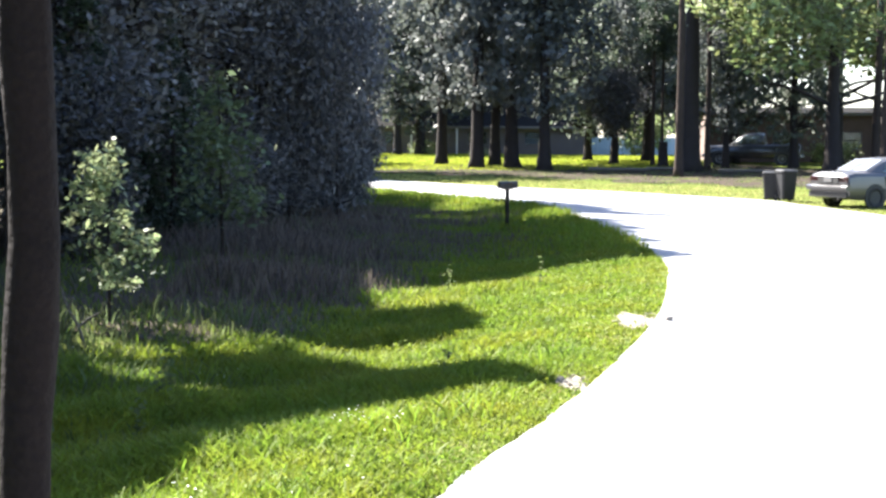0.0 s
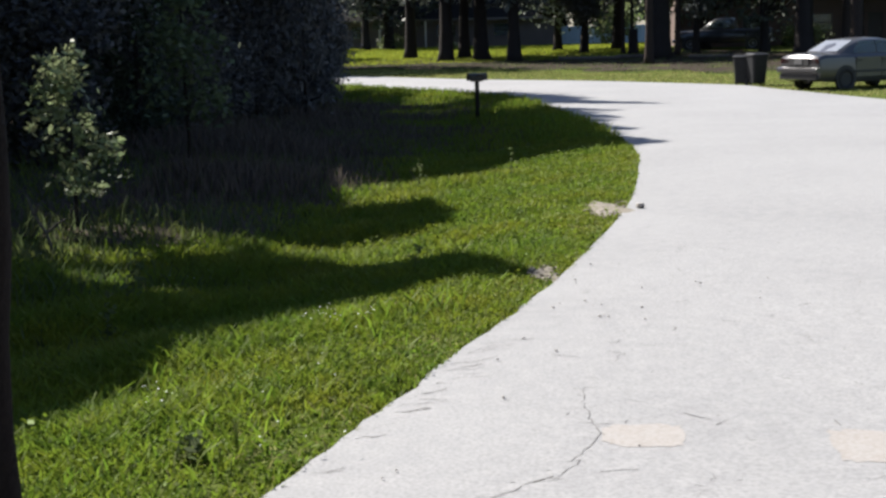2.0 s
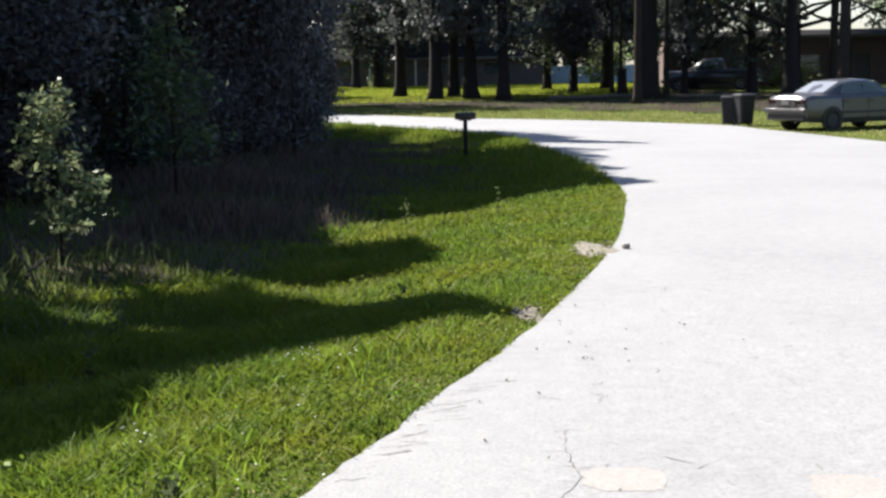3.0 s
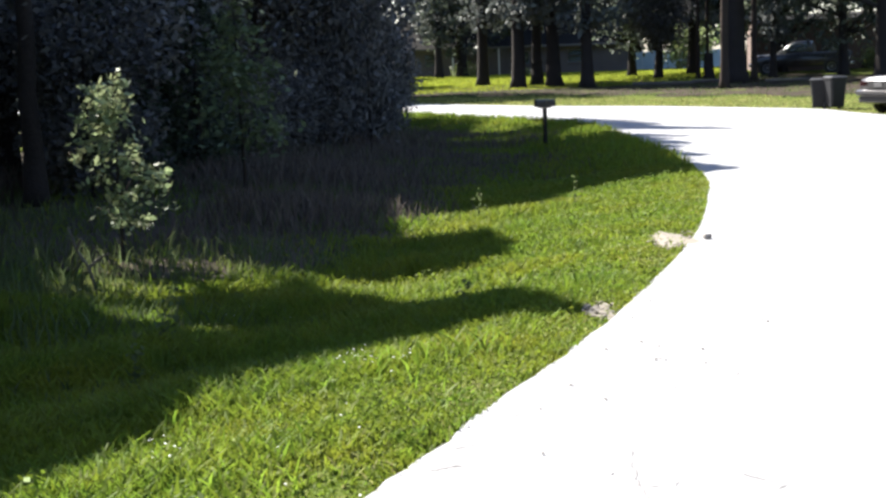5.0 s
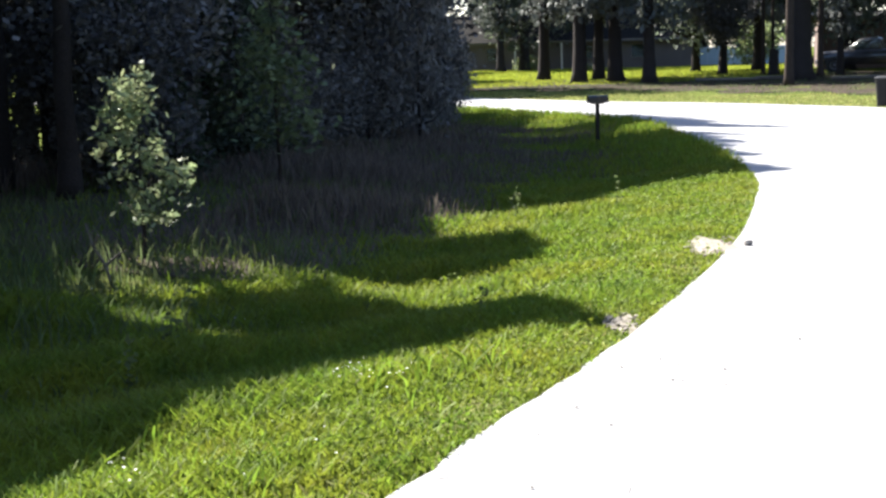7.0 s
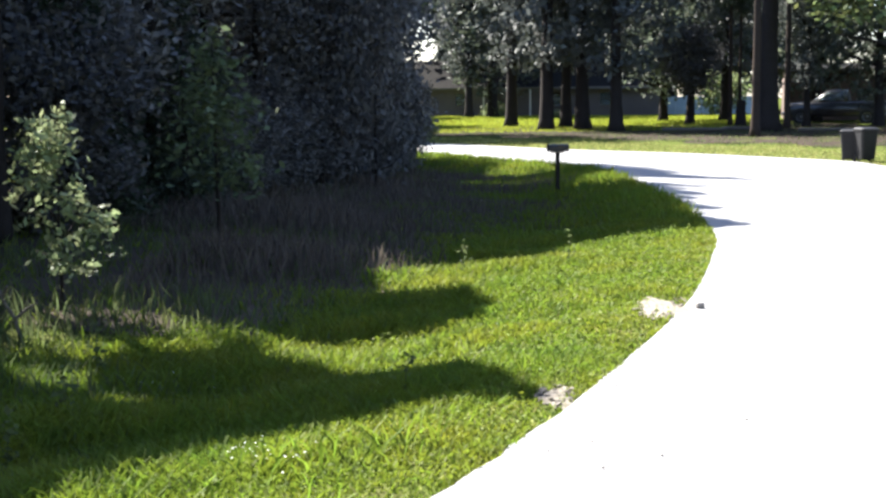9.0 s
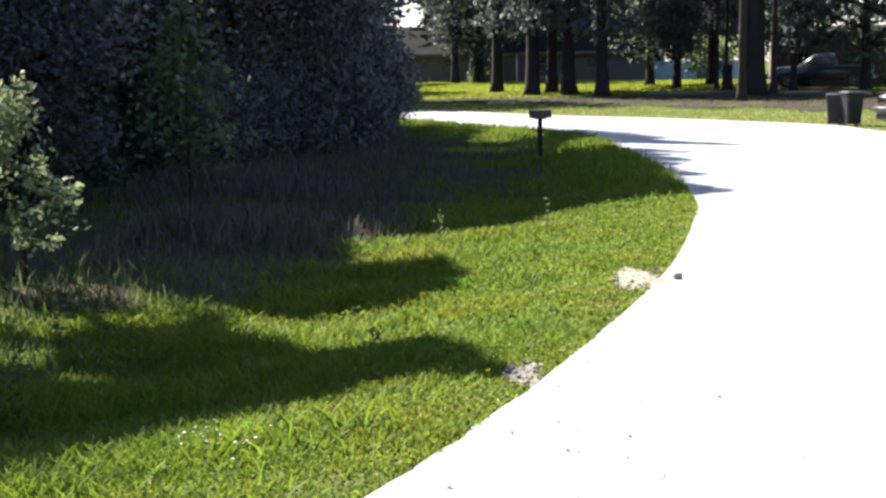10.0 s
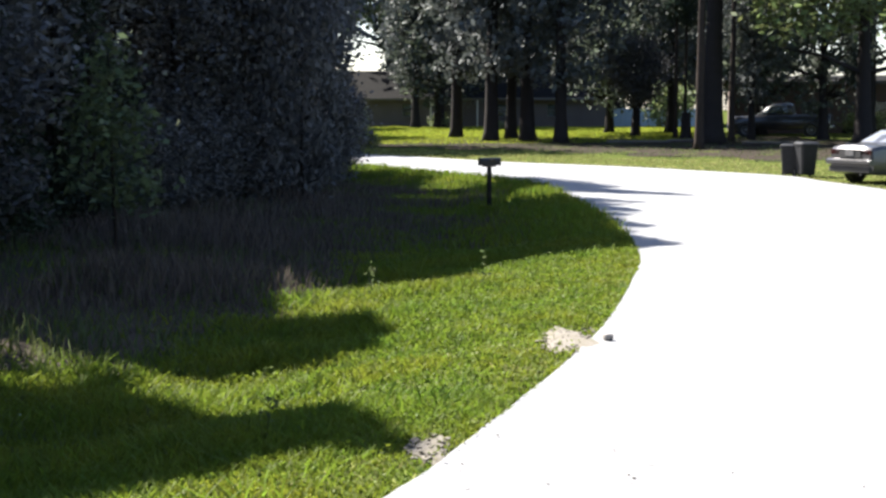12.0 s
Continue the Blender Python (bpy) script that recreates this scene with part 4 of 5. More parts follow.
def build_car():
    """A saloon with its nose towards +x; the origin lies on the ground under its middle."""
    m = pose(8.5, 45.4, gz(8.5, 45.4), 0, 0, 34) @ Matrix.Scale(1.1, 4)
    t = thing("parked_car", m, "silver-beige saloon car parked on the far verge", "car")
    stations = [(-2.28, 0.74, 0.42, 0.86), (-2.22, 0.8, 0.3, 0.94), (-2.0, 0.84, 0.24, 0.99), (-1.5, 0.86, 0.22, 0.99), (-0.8, 0.87, 0.2, 0.97), (0.2, 0.87, 0.2, 0.95), (0.95, 0.86, 0.2, 0.93), (1.5, 0.84, 0.21, 0.88), (2.0, 0.78, 0.24, 0.79), (2.22, 0.68, 0.32, 0.7), (2.28, 0.6, 0.4, 0.62)]
    body = Mesh().loft([body_ring(*s) for s in stations])
    shell = part("body", body, PAINT, t, smooth=True)
    shell.data.set_sharp_from_angle(angle=radians(28))
    roof = []
    for x, half, z in ((-1.52, 0.62, 1.0), (-1.1, 0.6, 1.2), (-0.72, 0.575, 1.345), (-0.35, 0.57, 1.385), (0.15, 0.57, 1.385), (0.42, 0.575, 1.34), (0.8, 0.61, 1.14), (1.12, 0.64, 0.945)):
        base = 0.93
        low = 0.73
        pts = [(low, base), (low - (low - half) * 0.5, (base + z) / 2), (half, z - 0.03), (half - 0.06, z), (0, z + 0.03)]
        roof.append([(x, p, max(q, base)) for p, q in pts] + [(x, -p, max(q, base)) for p, q in pts[-2::-1]])
    part("cabin", Mesh().loft(roof), PAINT, t, smooth=True).data.set_sharp_from_angle(angle=radians(28))

    def pane(name, pts, mat=GLASS, parent=t, thick=0.012):
        a = [Vector(p) for p in pts]
        nrm = (a[1] - a[0]).cross(a[2] - a[0]).normalized() * thick
        return part(name, Mesh().loft([[p + nrm for p in a], [p - nrm for p in a]]), mat, parent)

    pane("rear_window", [(-1.45, 0.56, 1.045), (-1.45, -0.56, 1.045), (-0.82, -0.5, 1.335), (-0.82, 0.5, 1.335)], GLAREGLASS)
    pane("windscreen", [(1.08, 0.6, 1.0), (1.08, -0.6, 1.0), (0.5, -0.52, 1.34), (0.5, 0.52, 1.34)])
    for s in (1, -1):
        pane("side_window", [(-1.0, s * 0.7, 1.0), (-0.12, s * 0.71, 1.0), (-0.12, s * 0.605, 1.32), (-0.68, s * 0.605, 1.31)])
        pane("side_window", [(-0.06, s * 0.71, 1.0), (0.82, s * 0.71, 1.0), (0.4, s * 0.605, 1.3), (-0.06, s * 0.605, 1.32)])
        for x0, x1 in ((-1.0, -0.06), (-0.04, 0.98)):
            d = part("door", Mesh().box(((x0 + x1) / 2, s * 0.862, 0.62), (x1 - x0 - 0.02, 0.022, 0.55), bevel=0.008), PAINT, t)
            part("door_handle", Mesh().box((x0 + 0.14, s * 0.882, 0.8), (0.16, 0.02, 0.035), bevel=0.006), TRIM, d)
        part("side_moulding", Mesh().box((-0.05, s * 0.878, 0.5), (2.1, 0.02, 0.06), bevel=0.006), TRIM, t)
        part("tail_light", Mesh().box((-2.235, s * 0.56, 0.8), (0.09, 0.38, 0.15), bevel=0.02), LAMP, t, "red tail light")
        part("wheel_arch", Mesh().tube([(-1.35, s * 0.80, 0.31), (-1.35, s * 0.873, 0.31)], [0.37, 0.37], 24), TRIM, t)
        part("wheel_arch", Mesh().tube([(1.3, s * 0.79, 0.31), (1.3, s * 0.866, 0.31)], [0.37, 0.37], 24), TRIM, t)
        part("mirror", Mesh().box((0.78, s * 0.93, 1.0), (0.1, 0.16, 0.1), bevel=0.025), PAINT, t)
        for x in (-1.35, 1.3):
            wheel(t, x, s * 0.79, 0.305, 0.19, s)
        part("headlight", Mesh().box((2.19, s * 0.48, 0.62), (0.12, 0.3, 0.12), bevel=0.02), CHROME, t)
    part("garnish", Mesh().box((-2.28, 0, 0.78), (0.04, 0.8, 0.22), bevel=0.01), TRIM, t, "dark panel between the tail lights")
    part("valance", Mesh().box((-2.22, 0, 0.37), (0.2, 1.5, 0.14), bevel=0.02), TRIM, t, "black panel below the rear bumper")
    rear = Mesh().loft([[(x, p, z) for x, z in ((-2.3, 0.48), (-2.38, 0.52), (-2.38, 0.6), (-2.3, 0.64), (-2.15, 0.64), (-2.15, 0.48))] for p in (-0.8, -0.6, 0.6, 0.8)])
    part("rear_bumper", rear, PAINT, t, "pale rear bumper catching the sun")
    front = Mesh().loft([[(x, p, z) for x, z in ((2.2, 0.36), (2.36, 0.4), (2.36, 0.52), (2.2, 0.56))] for p in (-0.72, -0.5, 0.5, 0.72)])
    part("front_bumper", front, PAINT, t)
    part("number_plate", Mesh().box((-2.305, 0, 0.79), (0.02, 0.31, 0.15), bevel=0.004), PLATE, t)
    part("exhaust", Mesh().tube([(-2.0, -0.45, 0.27), (-2.34, -0.45, 0.26)], [0.028, 0.028], 10), TRIM, t)
    part("antenna", Mesh().tube([(1.2, 0.7, 0.9), (1.15, 0.7, 1.5)], [0.006, 0.003], 6), TRIM, t)


build_car()


def build_truck():
    """A dark pickup in a drive, nose towards -x."""
    m = pose(8.3, 91.0, gz(8.3, 91.0), 0, 0, 168) @ Matrix.Scale(1.12, 4)
    t = thing("pickup_truck", m, "dark pickup truck standing in a shaded drive", "truck")
    st = [(-2.7, 0.9, 0.5, 1.15), (-2.6, 0.94, 0.42, 1.2), (0.1, 0.95, 0.4, 1.2), (1.2, 0.95, 0.4, 1.16), (2.4, 0.92, 0.42, 1.08), (2.6, 0.86, 0.46, 1.0), (2.68, 0.8, 0.5, 0.9)]
    part("body", Mesh().loft([body_ring(*s) for s in st]), DARKPAINT, t, smooth=True)
    cab = []
    for x, half, z in ((-0.75, 0.78, 1.18), (-0.62, 0.7, 1.78), (-0.2, 0.68, 1.82), (0.35, 0.68, 1.8), (1.25, 0.8, 1.18)):
        pts = [(0.86, 1.1), (half, max(z - 0.06, 1.1)), (half - 0.1, z), (0, z + 0.03)]
        cab.append([(x, p, q) for p, q in pts] + [(x, -p, q) for p, q in pts[-2::-1]])
    part("cab", Mesh().loft(cab), DARKPAINT, t, smooth=True)
    part("windscreen", Mesh().loft([[(1.18 + d, 0.7, 1.26), (1.18 + d, -0.7, 1.26), (0.42 + d, -0.6, 1.76), (0.42 + d, 0.6, 1.76)] for d in (0.02, 0.045)]), GLASS, t)
    part("bed", Mesh().box((-1.72, 0, 1.215), (1.7, 1.55, 0.03), bevel=0.01), TRIM, t)
    for s in (1, -1):
        part("side_window", Mesh().loft([[(-0.5, s * (0.8 + d), 1.26), (0.9, s * (0.82 + d), 1.26), (0.4, s * (0.7 + d), 1.7), (-0.5, s * (0.7 + d), 1.72)] for d in (0.0, 0.02)]), GLASS, t)
        for x in (-1.75, 1.75):
            part("wheel_arch", Mesh().tube([(x, s * 0.88, 0.4), (x, s * 0.955, 0.4)], [0.46, 0.46], 24), TRIM, t)
            wheel(t, x, s * 0.87, 0.38, 0.24, s)
        part("headlight", Mesh().box((2.62, s * 0.62, 0.86), (0.1, 0.32, 0.18), bevel=0.02), CHROME, t)
        part("mirror", Mesh().box((0.85, s * 1.02, 1.28), (0.1, 0.2, 0.18), bevel=0.03), CHROME, t, "bright door mirror")
    part("front_bumper", Mesh().box((2.72, 0, 0.55), (0.16, 1.75, 0.2), bevel=0.03), CHROME, t)
    part("rear_bumper", Mesh().box((-2.74, 0, 0.55), (0.14, 1.7, 0.16), bevel=0.03), CHROME, t)


build_truck()


def build_litter(label, mat, x0, x1, y0, y1, step, keep):
    """Fallen needles and leaves, a thin sheet over the ground."""
    xs, ys = np.arange(x0, x1, step), np.arange(y0, y1, step)
    gx, gy = np.meshgrid(xs, ys)
    x, y = gx.ravel(), gy.ravel()
    ok = keep(x, y, away(left_line[::3], x, y), away(right_line[::3], x, y)) & ~inside(outline, x, y)
    n = len(xs)
    i = (np.arange(len(ys) - 1)[:, None] * n + np.arange(n - 1)[None]).ravel()
    q = np.c_[i, i + 1, i + n + 1, i + n]
    q = q[ok[q].all(1)].astype(np.int32)
    used, back = np.unique(q, return_inverse=True)
    v = np.c_[x, y, ground_z(x, y) + 0.02][used]
    tagged(new("leaf_litter", raw_mesh("leaf_litter", v, back.reshape(-1, 4).astype(np.int32), mat, 4)), label, "litter", kind="stuff")


# real litter, but its dark tone also holds the shade under the trees
build_litter("brown fallen needles and leaves, darkened to stand for the yard trees' shade", SHADELITTER, -34, 26, 44, 93, 0.8, lambda x, y, l, r: (r < l) & (r > 7.4 + 2.5 * patchy(x, y, 0.35)) & (r < 28 + 4 * patchy(x, y, 0.3, 1.0)))
build_litter("dark brown leaf litter along the wood's edge", LITTER, -24, 0, 16, 56, 0.3, lambda x, y, l, r: ~inside(GLADES[0], x, y) & (l < r) & (l > 3.3 + 1.2 * patchy(x, y, 0.8)) & (l < 16))


# ---------------------------------------------------------------- houses
def build_house(x0, x1, y0, depth, wall_h, ridge, mat, label, openings, posts=(), lean=0.0):
    cx = (x0 + x1) / 2
    z0 = gz(cx, y0)
    t = thing("house", pose(cx, y0, z0, 0, 0, lean), label, "house")
    w = (x1 - x0) / 2
    th = 0.2
    # the front wall is built round its openings, board by board between them
    cuts = sorted(openings)
    front = Mesh()
    at = -w
    for ox, oz, ow, oh, kind in cuts:
        front.box(((at + ox - ow / 2) / 2, th / 2, wall_h / 2 - 0.1), (ox - ow / 2 - at, th, wall_h + 0.2))
        if oz > 0.05:
            front.box((ox, th / 2, oz / 2 - 0.1), (ow, th, oz + 0.2))
        top = wall_h - oz - oh
        front.box((ox, th / 2, oz + oh + top / 2), (ow, th, top))
        at = ox + ow / 2
    front.box(((at + w) / 2, th / 2, wall_h / 2 - 0.1), (w - at, th, wall_h + 0.2))
    part("wall", front, mat, t)
    part("wall", Mesh().box((-w + th / 2, depth / 2 + th / 2, wall_h / 2 - 0.1), (th, depth - th, wall_h + 0.2)), mat, t)
    part("wall", Mesh().box((w - th / 2, depth / 2 + th / 2, wall_h / 2 - 0.1), (th, depth - th, wall_h + 0.2)), mat, t)
    part("wall", Mesh().box((0, depth + th / 2, wall_h / 2 - 0.1), (2 * w, th, wall_h + 0.2)), mat, t)
    for s in (1, -1):
        gab = [(s * w, 0.0, wall_h), (s * w, depth, wall_h), (s * w, depth / 2, ridge)]
        part("gable", Mesh().loft([gab, [(x - s * th, y, z) for x, y, z in gab]]), mat, t)
    over = 0.55
    slope = (ridge - wall_h) / (depth / 2)
    for s in (0, 1):
        ya, yb = (-over, depth / 2) if s == 0 else (depth + over, depth / 2)
        za, zb = wall_h - over * slope, ridge
        ring = lambda x: [(x, ya, za), (x, yb, zb), (x, yb, zb + 0.14), (x, ya, za + 0.14)]
        part("roof", Mesh().loft([ring(-w - 0.4), ring(w + 0.4)]), SHINGLE, t, "grey shingle roof slope")
    part("fascia", Mesh().box((0, -over - 0.015, wall_h - over * slope + 0.05), (2 * w + 0.8, 0.03, 0.2), bevel=0.005), HOUSETRIM, t)
    for ox, oz, ow, oh, kind in cuts:
        if kind == "window":
            win = part("window", Mesh().box((ox, 0.1, oz + oh / 2), (ow, 0.02, oh)), GLASS, t)
            for a, b, c, d in ((ox - ow / 2 + 0.03, oz + oh / 2, 0.06, oh), (ox + ow / 2 - 0.03, oz + oh / 2, 0.06, oh), (ox, oz + 0.03, ow - 0.12, 0.06), (ox, oz + oh - 0.03, ow - 0.12, 0.06), (ox, oz + oh / 2, ow - 0.12, 0.05)):
                part("frame", Mesh().box((a, 0.06, b), (c, 0.08, d), bevel=0.006), HOUSETRIM, win)
            part("sill", Mesh().box((ox, -0.03, oz - 0.03), (ow + 0.12, 0.12, 0.05), bevel=0.01), HOUSETRIM, win)
        else:
            d = part("door", Mesh().box((ox, 0.12, oz + oh / 2), (ow, 0.05, oh), bevel=0.008), DARKDOOR if kind == "door" else WHITE, t)
            if kind == "door":
                part("handle", Mesh().box((ox + ow * 0.38, 0.08, oz + 1.0), (0.04, 0.06, 0.12), bevel=0.01), CHROME, d)
            else:
                for k in range(4):
                    part("panel", Mesh().box((ox, 0.085, oz + oh * (k + 0.5) / 4), (ow - 0.16, 0.02, oh / 4 - 0.08), bevel=0.01), WHITE, d)
    for px in posts:
        part("porch_post", Mesh().box((px, -0.45, (wall_h - 0.25) / 2), (0.12, 0.12, wall_h - 0.25), bevel=0.01), WHITE, t, "white porch post")


build_house(-30, -3.5, 125, 9, 2.7, 5.0, SIDING, "low tan ranch house behind the lawn", [(-9, 0.9, 1.6, 1.2, "window"), (-4.5, 0.9, 1.6, 1.2, "window"), (-1.0, 0.0, 1.0, 2.1, "door"), (3.4, 0.9, 1.8, 1.2, "window"), (8.5, 0.9, 1.6, 1.2, "window")], posts=(-2.6, 1.6))
build_house(5.8, 29, 97.5, 10, 3.3, 3.75, BRICK, "low brown brick house behind yard trees", [(-6.5, 0.9, 1.5, 1.2, "window"), (-2.0, 0.9, 1.5, 1.2, "window"), (1.6, 0.0, 1.0, 2.1, "door"), (6.0, 0.9, 2.0, 1.2, "window")])


def build_fence_panel():
    t = thing("garden_fence", pose(-3.0, 129, gz(-3.0, 129)), "pale blue panel fence between the houses", "fence")
    for i in range(9):
        part("panel", Mesh().box((i * 0.98, 0, 0.85), (0.95, 0.04, 1.6), bevel=0.01), BLUEWALL, t)
        part("post", Mesh().box((i * 0.98 - 0.49, 0.05, 0.8), (0.09, 0.09, 1.9), bevel=0.01), WHITE, t)


build_fence_panel()

# a felled log and a kerb-like timber edging under the yard trees
r = random.Random(8)
for x, y, n, rad in ((5.4, 80, 4.0, 0.09), (-2.0, 82.5, 3.6, 0.1), (1.4, 83, 2.2, 0.1)):
    t = thing("landscape_timber", pose(x, y, gz(x, y)), "grey landscape timber lying under the yard trees", "timber", "timbers under the trees")
    part("timber", Mesh().tube([(i * n / 6, 0.02 * math.sin(i), rad * 0.9) for i in range(7)], [rad] * 7, 10, 0.04, r), GREYWOOD, t)

t = thing("tree_stump", pose(2.5, 88.5, gz(2.5, 88.5)), "tall dark weathered stump on the lawn", "stump")
part("stump", Mesh().tube([(0, 0, -0.1), (0.02, 0, 0.3), (0, 0.02, 1.0), (0.03, 0, 1.6)], [0.42, 0.33, 0.3, 0.28], 14, 0.06, r), BARK, t)


# ---------------------------------------------------------------- small things on the verge and road
def mound(name, label, category, x, y, rx, ry, h, mat, seed, turn=0):
    rr = random.Random(seed)
    rings = []
    edge = [1 + 0.25 * math.sin(3 * a + seed) + rr.uniform(-0.15, 0.15) for a in np.linspace(0, math.tau, 28, endpoint=False)]
    for u, z in ((1.0, -0.05), (0.92, 0.35), (0.6, 0.8), (0.25, 1.0)):
        rings.append([(rx * u * e * math.cos(a), ry * u * e * math.sin(a), h * z) for e, a in zip(edge, np.linspace(0, math.tau, 28, endpoint=False))])
    ob = part(name, Mesh().loft(rings), mat, smooth=True)
    ob.matrix_world = pose(x, y, max(gz(x, y), -0.045), 0, 0, turn)
    return tagged(ob, label, category, kind="")


mound("sand_patch", "bare pale sand and gravel patch at the road's edge", "sand", 0.5, 16.75, 0.27, 0.72, 0.03, SAND, 3, 14)
mound("sand_patch", "small bare sand patch at the road's edge", "sand", -0.1, 12.6, 0.13, 0.34, 0.025, SAND, 5, 10)


def build_stones(label, x, y, rx, ry, n, seed):
    """Lumps of pale gravel pressed into a sand patch."""
    rr = random.Random(seed)
    m = Mesh()
    for _ in range(n):
        a, k = rr.uniform(0, math.tau), math.sqrt(rr.random())
        w = rr.uniform(0.008, 0.034)
        px, py = x + rx * k * math.cos(a), y + ry * k * math.sin(a)
        m.box((0, 0, 0), (w * rr.uniform(0.8, 1.6), w, w * 0.6), pose(px, py, max(gz(px, py), -0.045) + 0.025, rr.uniform(-15, 15), rr.uniform(-15, 15), rr.uniform(0, 360)), bevel=w * 0.2)
    tagged(part("gravel_lumps", m, SAND), label, "gravel", kind="stuff")


build_stones("pale gravel lumps scattered over the larger sand patch", 0.48, 16.75, 0.3, 0.8, 110, 12)
build_stones("pale gravel lumps on the small sand patch", -0.12, 12.6, 0.14, 0.36, 50, 13)


def build_weed_plant(x, y, height, leaves, size, mat, label):
    """A single upright weed: a stem with leaves up its length."""
    rr = np.random.default_rng(int(abs(x * 100)) + int(y * 10))
    t = thing("weed_plant", place(x, y), label, "weed", "single weeds on the verge")
    bend = rr.uniform(-0.1, 0.1, 2) * height
    path = [(bend[0] * u * u, bend[1] * u * u, height * u - 0.03) for u in np.linspace(0, 1, 6)]
    part("stem", Mesh().tube(path, [0.006, 0.006, 0.005, 0.004, 0.003, 0.002], 6), mat, t)
    u = rr.uniform(0.1, 1, leaves)
    v, f = leaf_quads(rr, np.c_[bend[0] * u * u, bend[1] * u * u, height * u], np.full(leaves, size * 0.6), size)
    v[:, 2] = np.maximum(v[:, 2], 0.01)
    part("leaves", raw_mesh("leaves", v, f, mat, 4), None, t)


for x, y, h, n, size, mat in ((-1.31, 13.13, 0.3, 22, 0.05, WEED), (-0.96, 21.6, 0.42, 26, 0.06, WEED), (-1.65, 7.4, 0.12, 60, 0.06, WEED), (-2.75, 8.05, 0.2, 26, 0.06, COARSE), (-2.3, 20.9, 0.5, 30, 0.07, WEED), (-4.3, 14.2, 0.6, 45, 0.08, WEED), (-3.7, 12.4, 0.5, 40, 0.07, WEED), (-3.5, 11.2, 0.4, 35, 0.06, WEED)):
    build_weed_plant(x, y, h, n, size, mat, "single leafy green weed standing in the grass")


def build_dead_branch():
    t = thing("dead_branch", place(-5.75, 15.4), "pale bare forked branch leaning among the weeds", "branch")
    for k, path in enumerate(([(0.1, 0, -0.05), (0.02, 0.02, 0.22), (-0.1, 0.0, 0.42), (-0.2, 0.05, 0.66)], [(0.02, 0.02, 0.22), (0.14, 0.05, 0.32), (0.26, 0.02, 0.38)], [(-0.1, 0.0, 0.42), (-0.02, -0.03, 0.55)])):
        part("twig", Mesh().tube(path, [0.022, 0.018, 0.014, 0.008][k and 1:][:len(path)], 7), GREYWOOD, t)


build_dead_branch()


def build_pebbles():
    rr = random.Random(4)
    m = Mesh()
    for _ in range(40):
        u = rr.uniform(0.12, 0.62)
        i = int(u * len(left_line) * 0.5)
        px, py = left_line[i]
        x, y = px + abs(rr.gauss(0, 1.3)) - 0.1, py + rr.uniform(-0.4, 0.4)
        s = rr.uniform(0.004, 0.011)
        m.box((0, 0, 0), (s * 2, s * 1.5, s), pose(x, y, 0.012 + s * 0.3, rr.uniform(-20, 20), rr.uniform(-20, 20), rr.uniform(0, 360)), bevel=s * 0.3)
    tagged(part("loose_gravel", m, PEBBLE), "loose grey gravel along the road's edge", "gravel", kind="stuff")
    ob = part("stone", Mesh().box((0, 0, 0.03), (0.09, 0.07, 0.06), bevel=0.02), PEBBLE)
    ob.matrix_world = pose(0.82, 16.74, 0.005, 0, 0, 30)
    tagged(ob, "single grey stone lying on the road's edge", "stone")


build_pebbles()


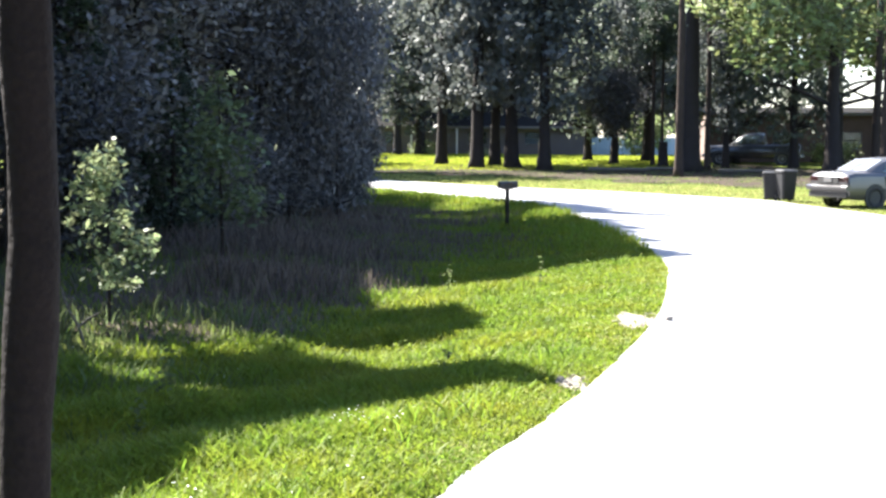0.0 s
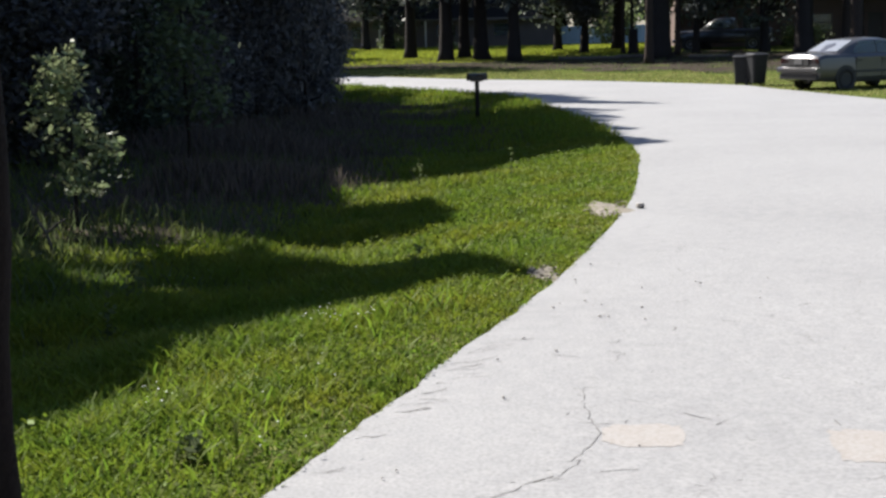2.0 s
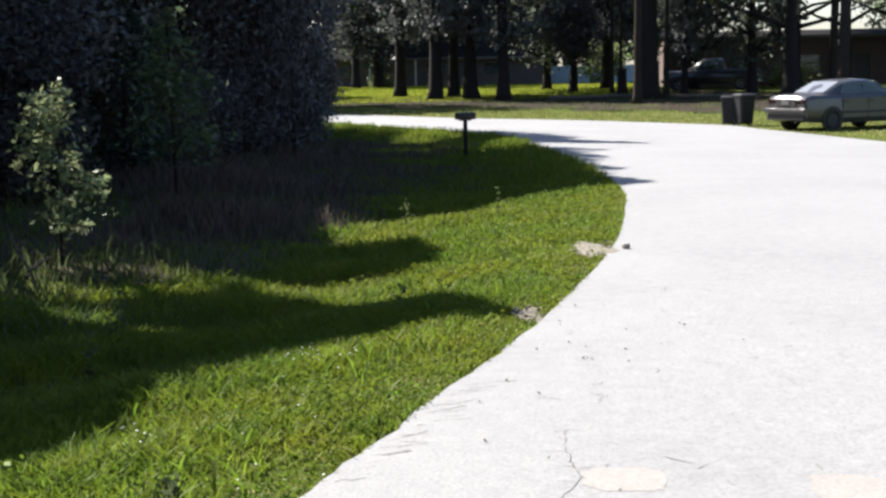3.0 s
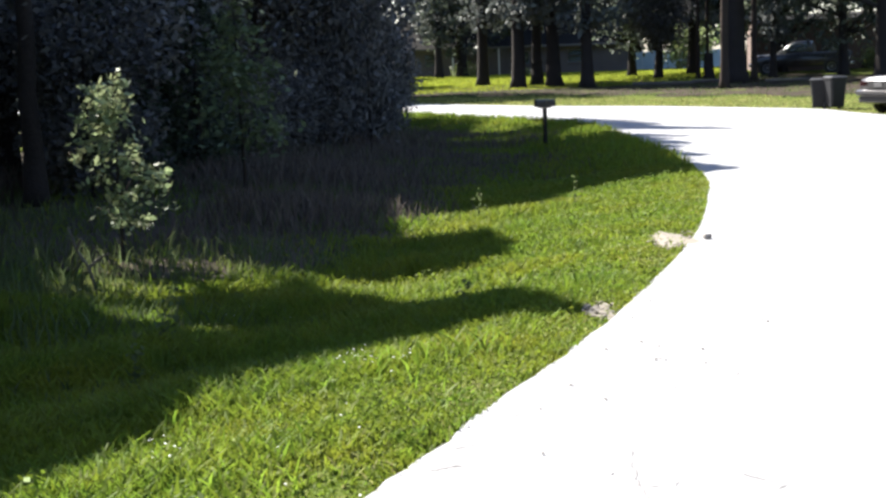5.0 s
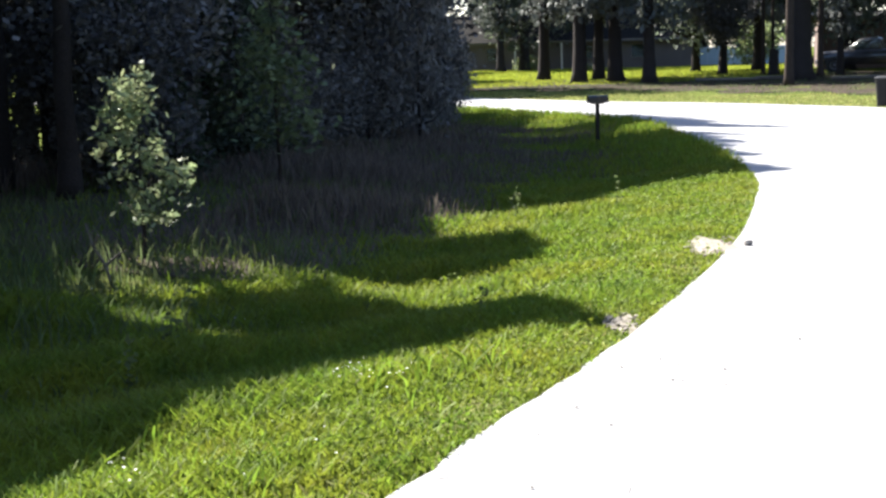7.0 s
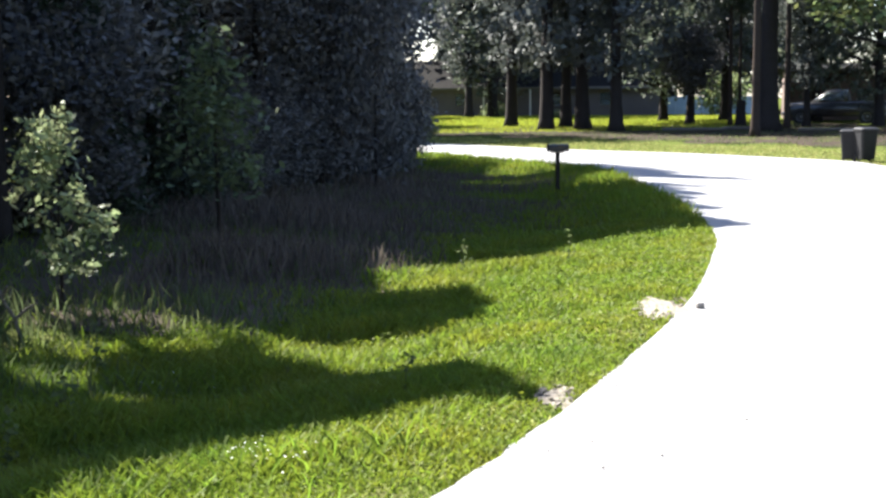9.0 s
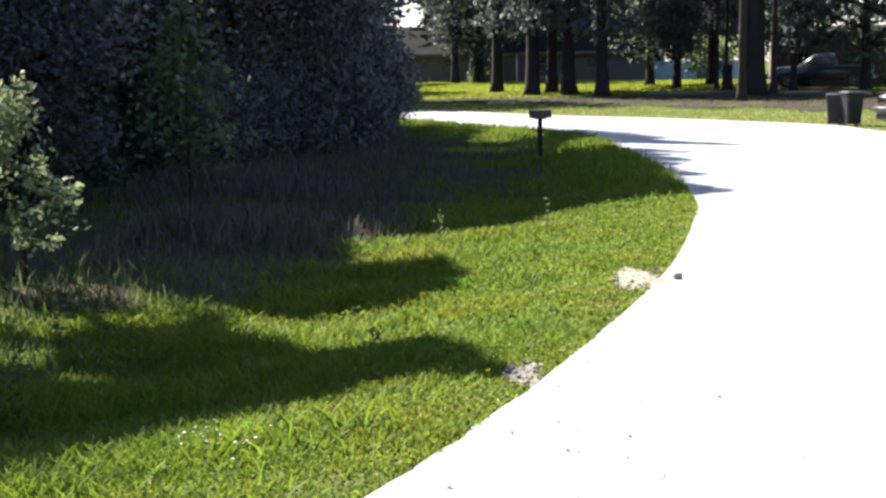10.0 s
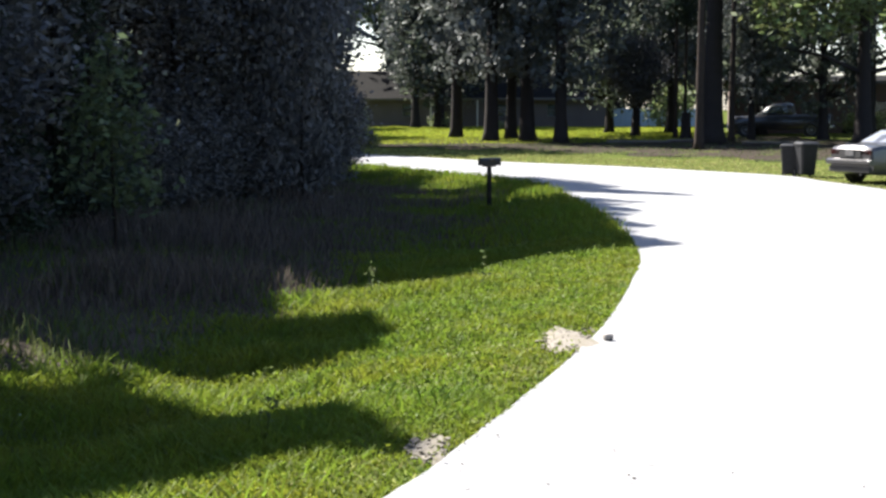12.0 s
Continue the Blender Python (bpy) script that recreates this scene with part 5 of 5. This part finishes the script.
def build_cracks():
    rr = random.Random(9)

    def crown_z(x, y):
        p = np.array([x]), np.array([y])
        l, r = away(left_line, *p)[0], away(right_line, *p)[0]
        return 0.015 * math.sin(math.pi * l / (l + r)) + 0.003

    def line(m, x, y, dx, dy, n, jag, w):
        pts = [(x, y)]
        for _ in range(n):
            x, y = x + dx + rr.uniform(-jag, jag), y + dy + rr.uniform(-jag, jag)
            pts.append((x, y))
        for (ax, ay), (bx, by) in zip(pts, pts[1:]):
            d = Vector((bx - ax, by - ay))
            nrm = Vector((-d.y, d.x)).normalized() * w * rr.uniform(0.4, 1.2)
            za, zb = crown_z(ax, ay), crown_z(bx, by)
            m.add([(ax - nrm.x, ay - nrm.y, za), (bx - nrm.x, by - nrm.y, zb), (bx + nrm.x, by + nrm.y, zb), (ax + nrm.x, ay + nrm.y, za)], [(0, 1, 2, 3)])

    for cx, cy, rx, ry in ((0.58, 7.86, 0.22, 0.2), (1.68, 7.7, 0.2, 0.28)):
        m = Mesh()
        ring = [(cx + rx * k * math.copysign(abs(math.cos(a)) ** 0.45, math.cos(a)), cy + ry * k * math.copysign(abs(math.sin(a)) ** 0.45, math.sin(a))) for a, k in ((i * math.tau / 26, rr.uniform(0.86, 1.06)) for i in range(26))]
        m.add([(x, y, crown_z(x, y) - 0.001) for x, y in ring], [tuple(range(26))])
        tagged(part("road_patch", m, PATCH), "faint tan worn patch in the pale road", "road patch", kind="structure")
    m = Mesh()
    way = [(0.27, 8.8), (0.27, 8.45), (0.31, 8.15), (0.36, 7.88), (0.3, 7.65), (0.26, 7.45), (0.14, 7.2), (0.0, 7.05), (-0.12, 6.85)]
    for (ax, ay), (bx, by) in zip(way, way[1:]):  # one broken crack, with short side branches
        line(m, ax, ay, (bx - ax) / 4, (by - ay) / 4, 4, 0.018, rr.uniform(0.002, 0.0045))
        for _ in range(2):
            u = rr.random()
            line(m, ax + (bx - ax) * u, ay + (by - ay) * u, rr.choice((-0.03, 0.03)), rr.uniform(-0.012, 0.012), rr.randint(1, 4), 0.012, 0.0017)
    line(m, 0.42, 9.4, 0.02, 0.09, 3, 0.03, 0.002)
    line(m, 0.85, 10.3, 0.01, 0.06, 2, 0.02, 0.004)
    tagged(part("road_crack", m, CRACK), "jagged dark cracks in the pale road surface", "crack", kind="stuff")
    m = Mesh()
    for _ in range(170):
        y = 6.2 + 9 * rr.random() ** 1.5
        edge = float(np.interp(y, left_line[:, 1][:60], left_line[:, 0][:60])) if left_line[59, 1] > 15 else -0.6
        x = edge + 0.3 + 2.6 * rr.random()
        step = rr.uniform(0.02, 0.06)
        line(m, x, y, step * rr.uniform(0.2, 1), rr.uniform(-0.8, 0.8) * step, rr.randint(1, 3), step * 0.6, rr.uniform(0.001, 0.0032) * y / 8)
    tagged(part("hairline_crack", m, HAIRLINE), "fine grey hairline cracks across the pale road", "crack", kind="stuff")
    m = Mesh()
    for _ in range(130):
        i = rr.randint(6, 90)
        px, py = left_line[min(i, len(left_line) - 1)]
        line(m, px + rr.uniform(0.06, 0.2), py, rr.uniform(0.02, 0.05), rr.uniform(0.0, 0.04), rr.randint(2, 5), 0.012, rr.uniform(0.001, 0.004))
    tagged(part("edge_dirt", m, HAIRLINE), "grey dirt streaks along the road's edge", "dirt", kind="stuff")


build_cracks()


def build_flowers():
    rr = random.Random(6)
    m = Mesh()
    for cx, cy, n, s in ((-1.6, 10.6, 22, 0.09), (-2.15, 8.25, 10, 0.06), (-1.25, 10.2, 6, 0.04), (-1.2, 7.4, 5, 0.1), (-3.2, 13.6, 5, 0.3), (-1.3, 8.6, 4, 0.15), (-5.0, 14.5, 5, 0.5)):
        for _ in range(n):
            x, y = rr.gauss(cx, s), rr.gauss(cy, s)
            z = gz(x, y) + rr.uniform(0.12, 0.24)
            a = rr.uniform(0, math.tau)
            k = rr.uniform(0.004, 0.01)
            m.add([(x + k * math.cos(a + j * 1.257), y + k * math.sin(a + j * 1.257), z + 0.004 * (j % 2)) for j in range(5)], [(0, 1, 2, 3, 4)])
    tagged(part("white_wildflowers", m, PETAL), "small white wildflower heads in the grass", "wildflowers", kind="stuff")


build_flowers()
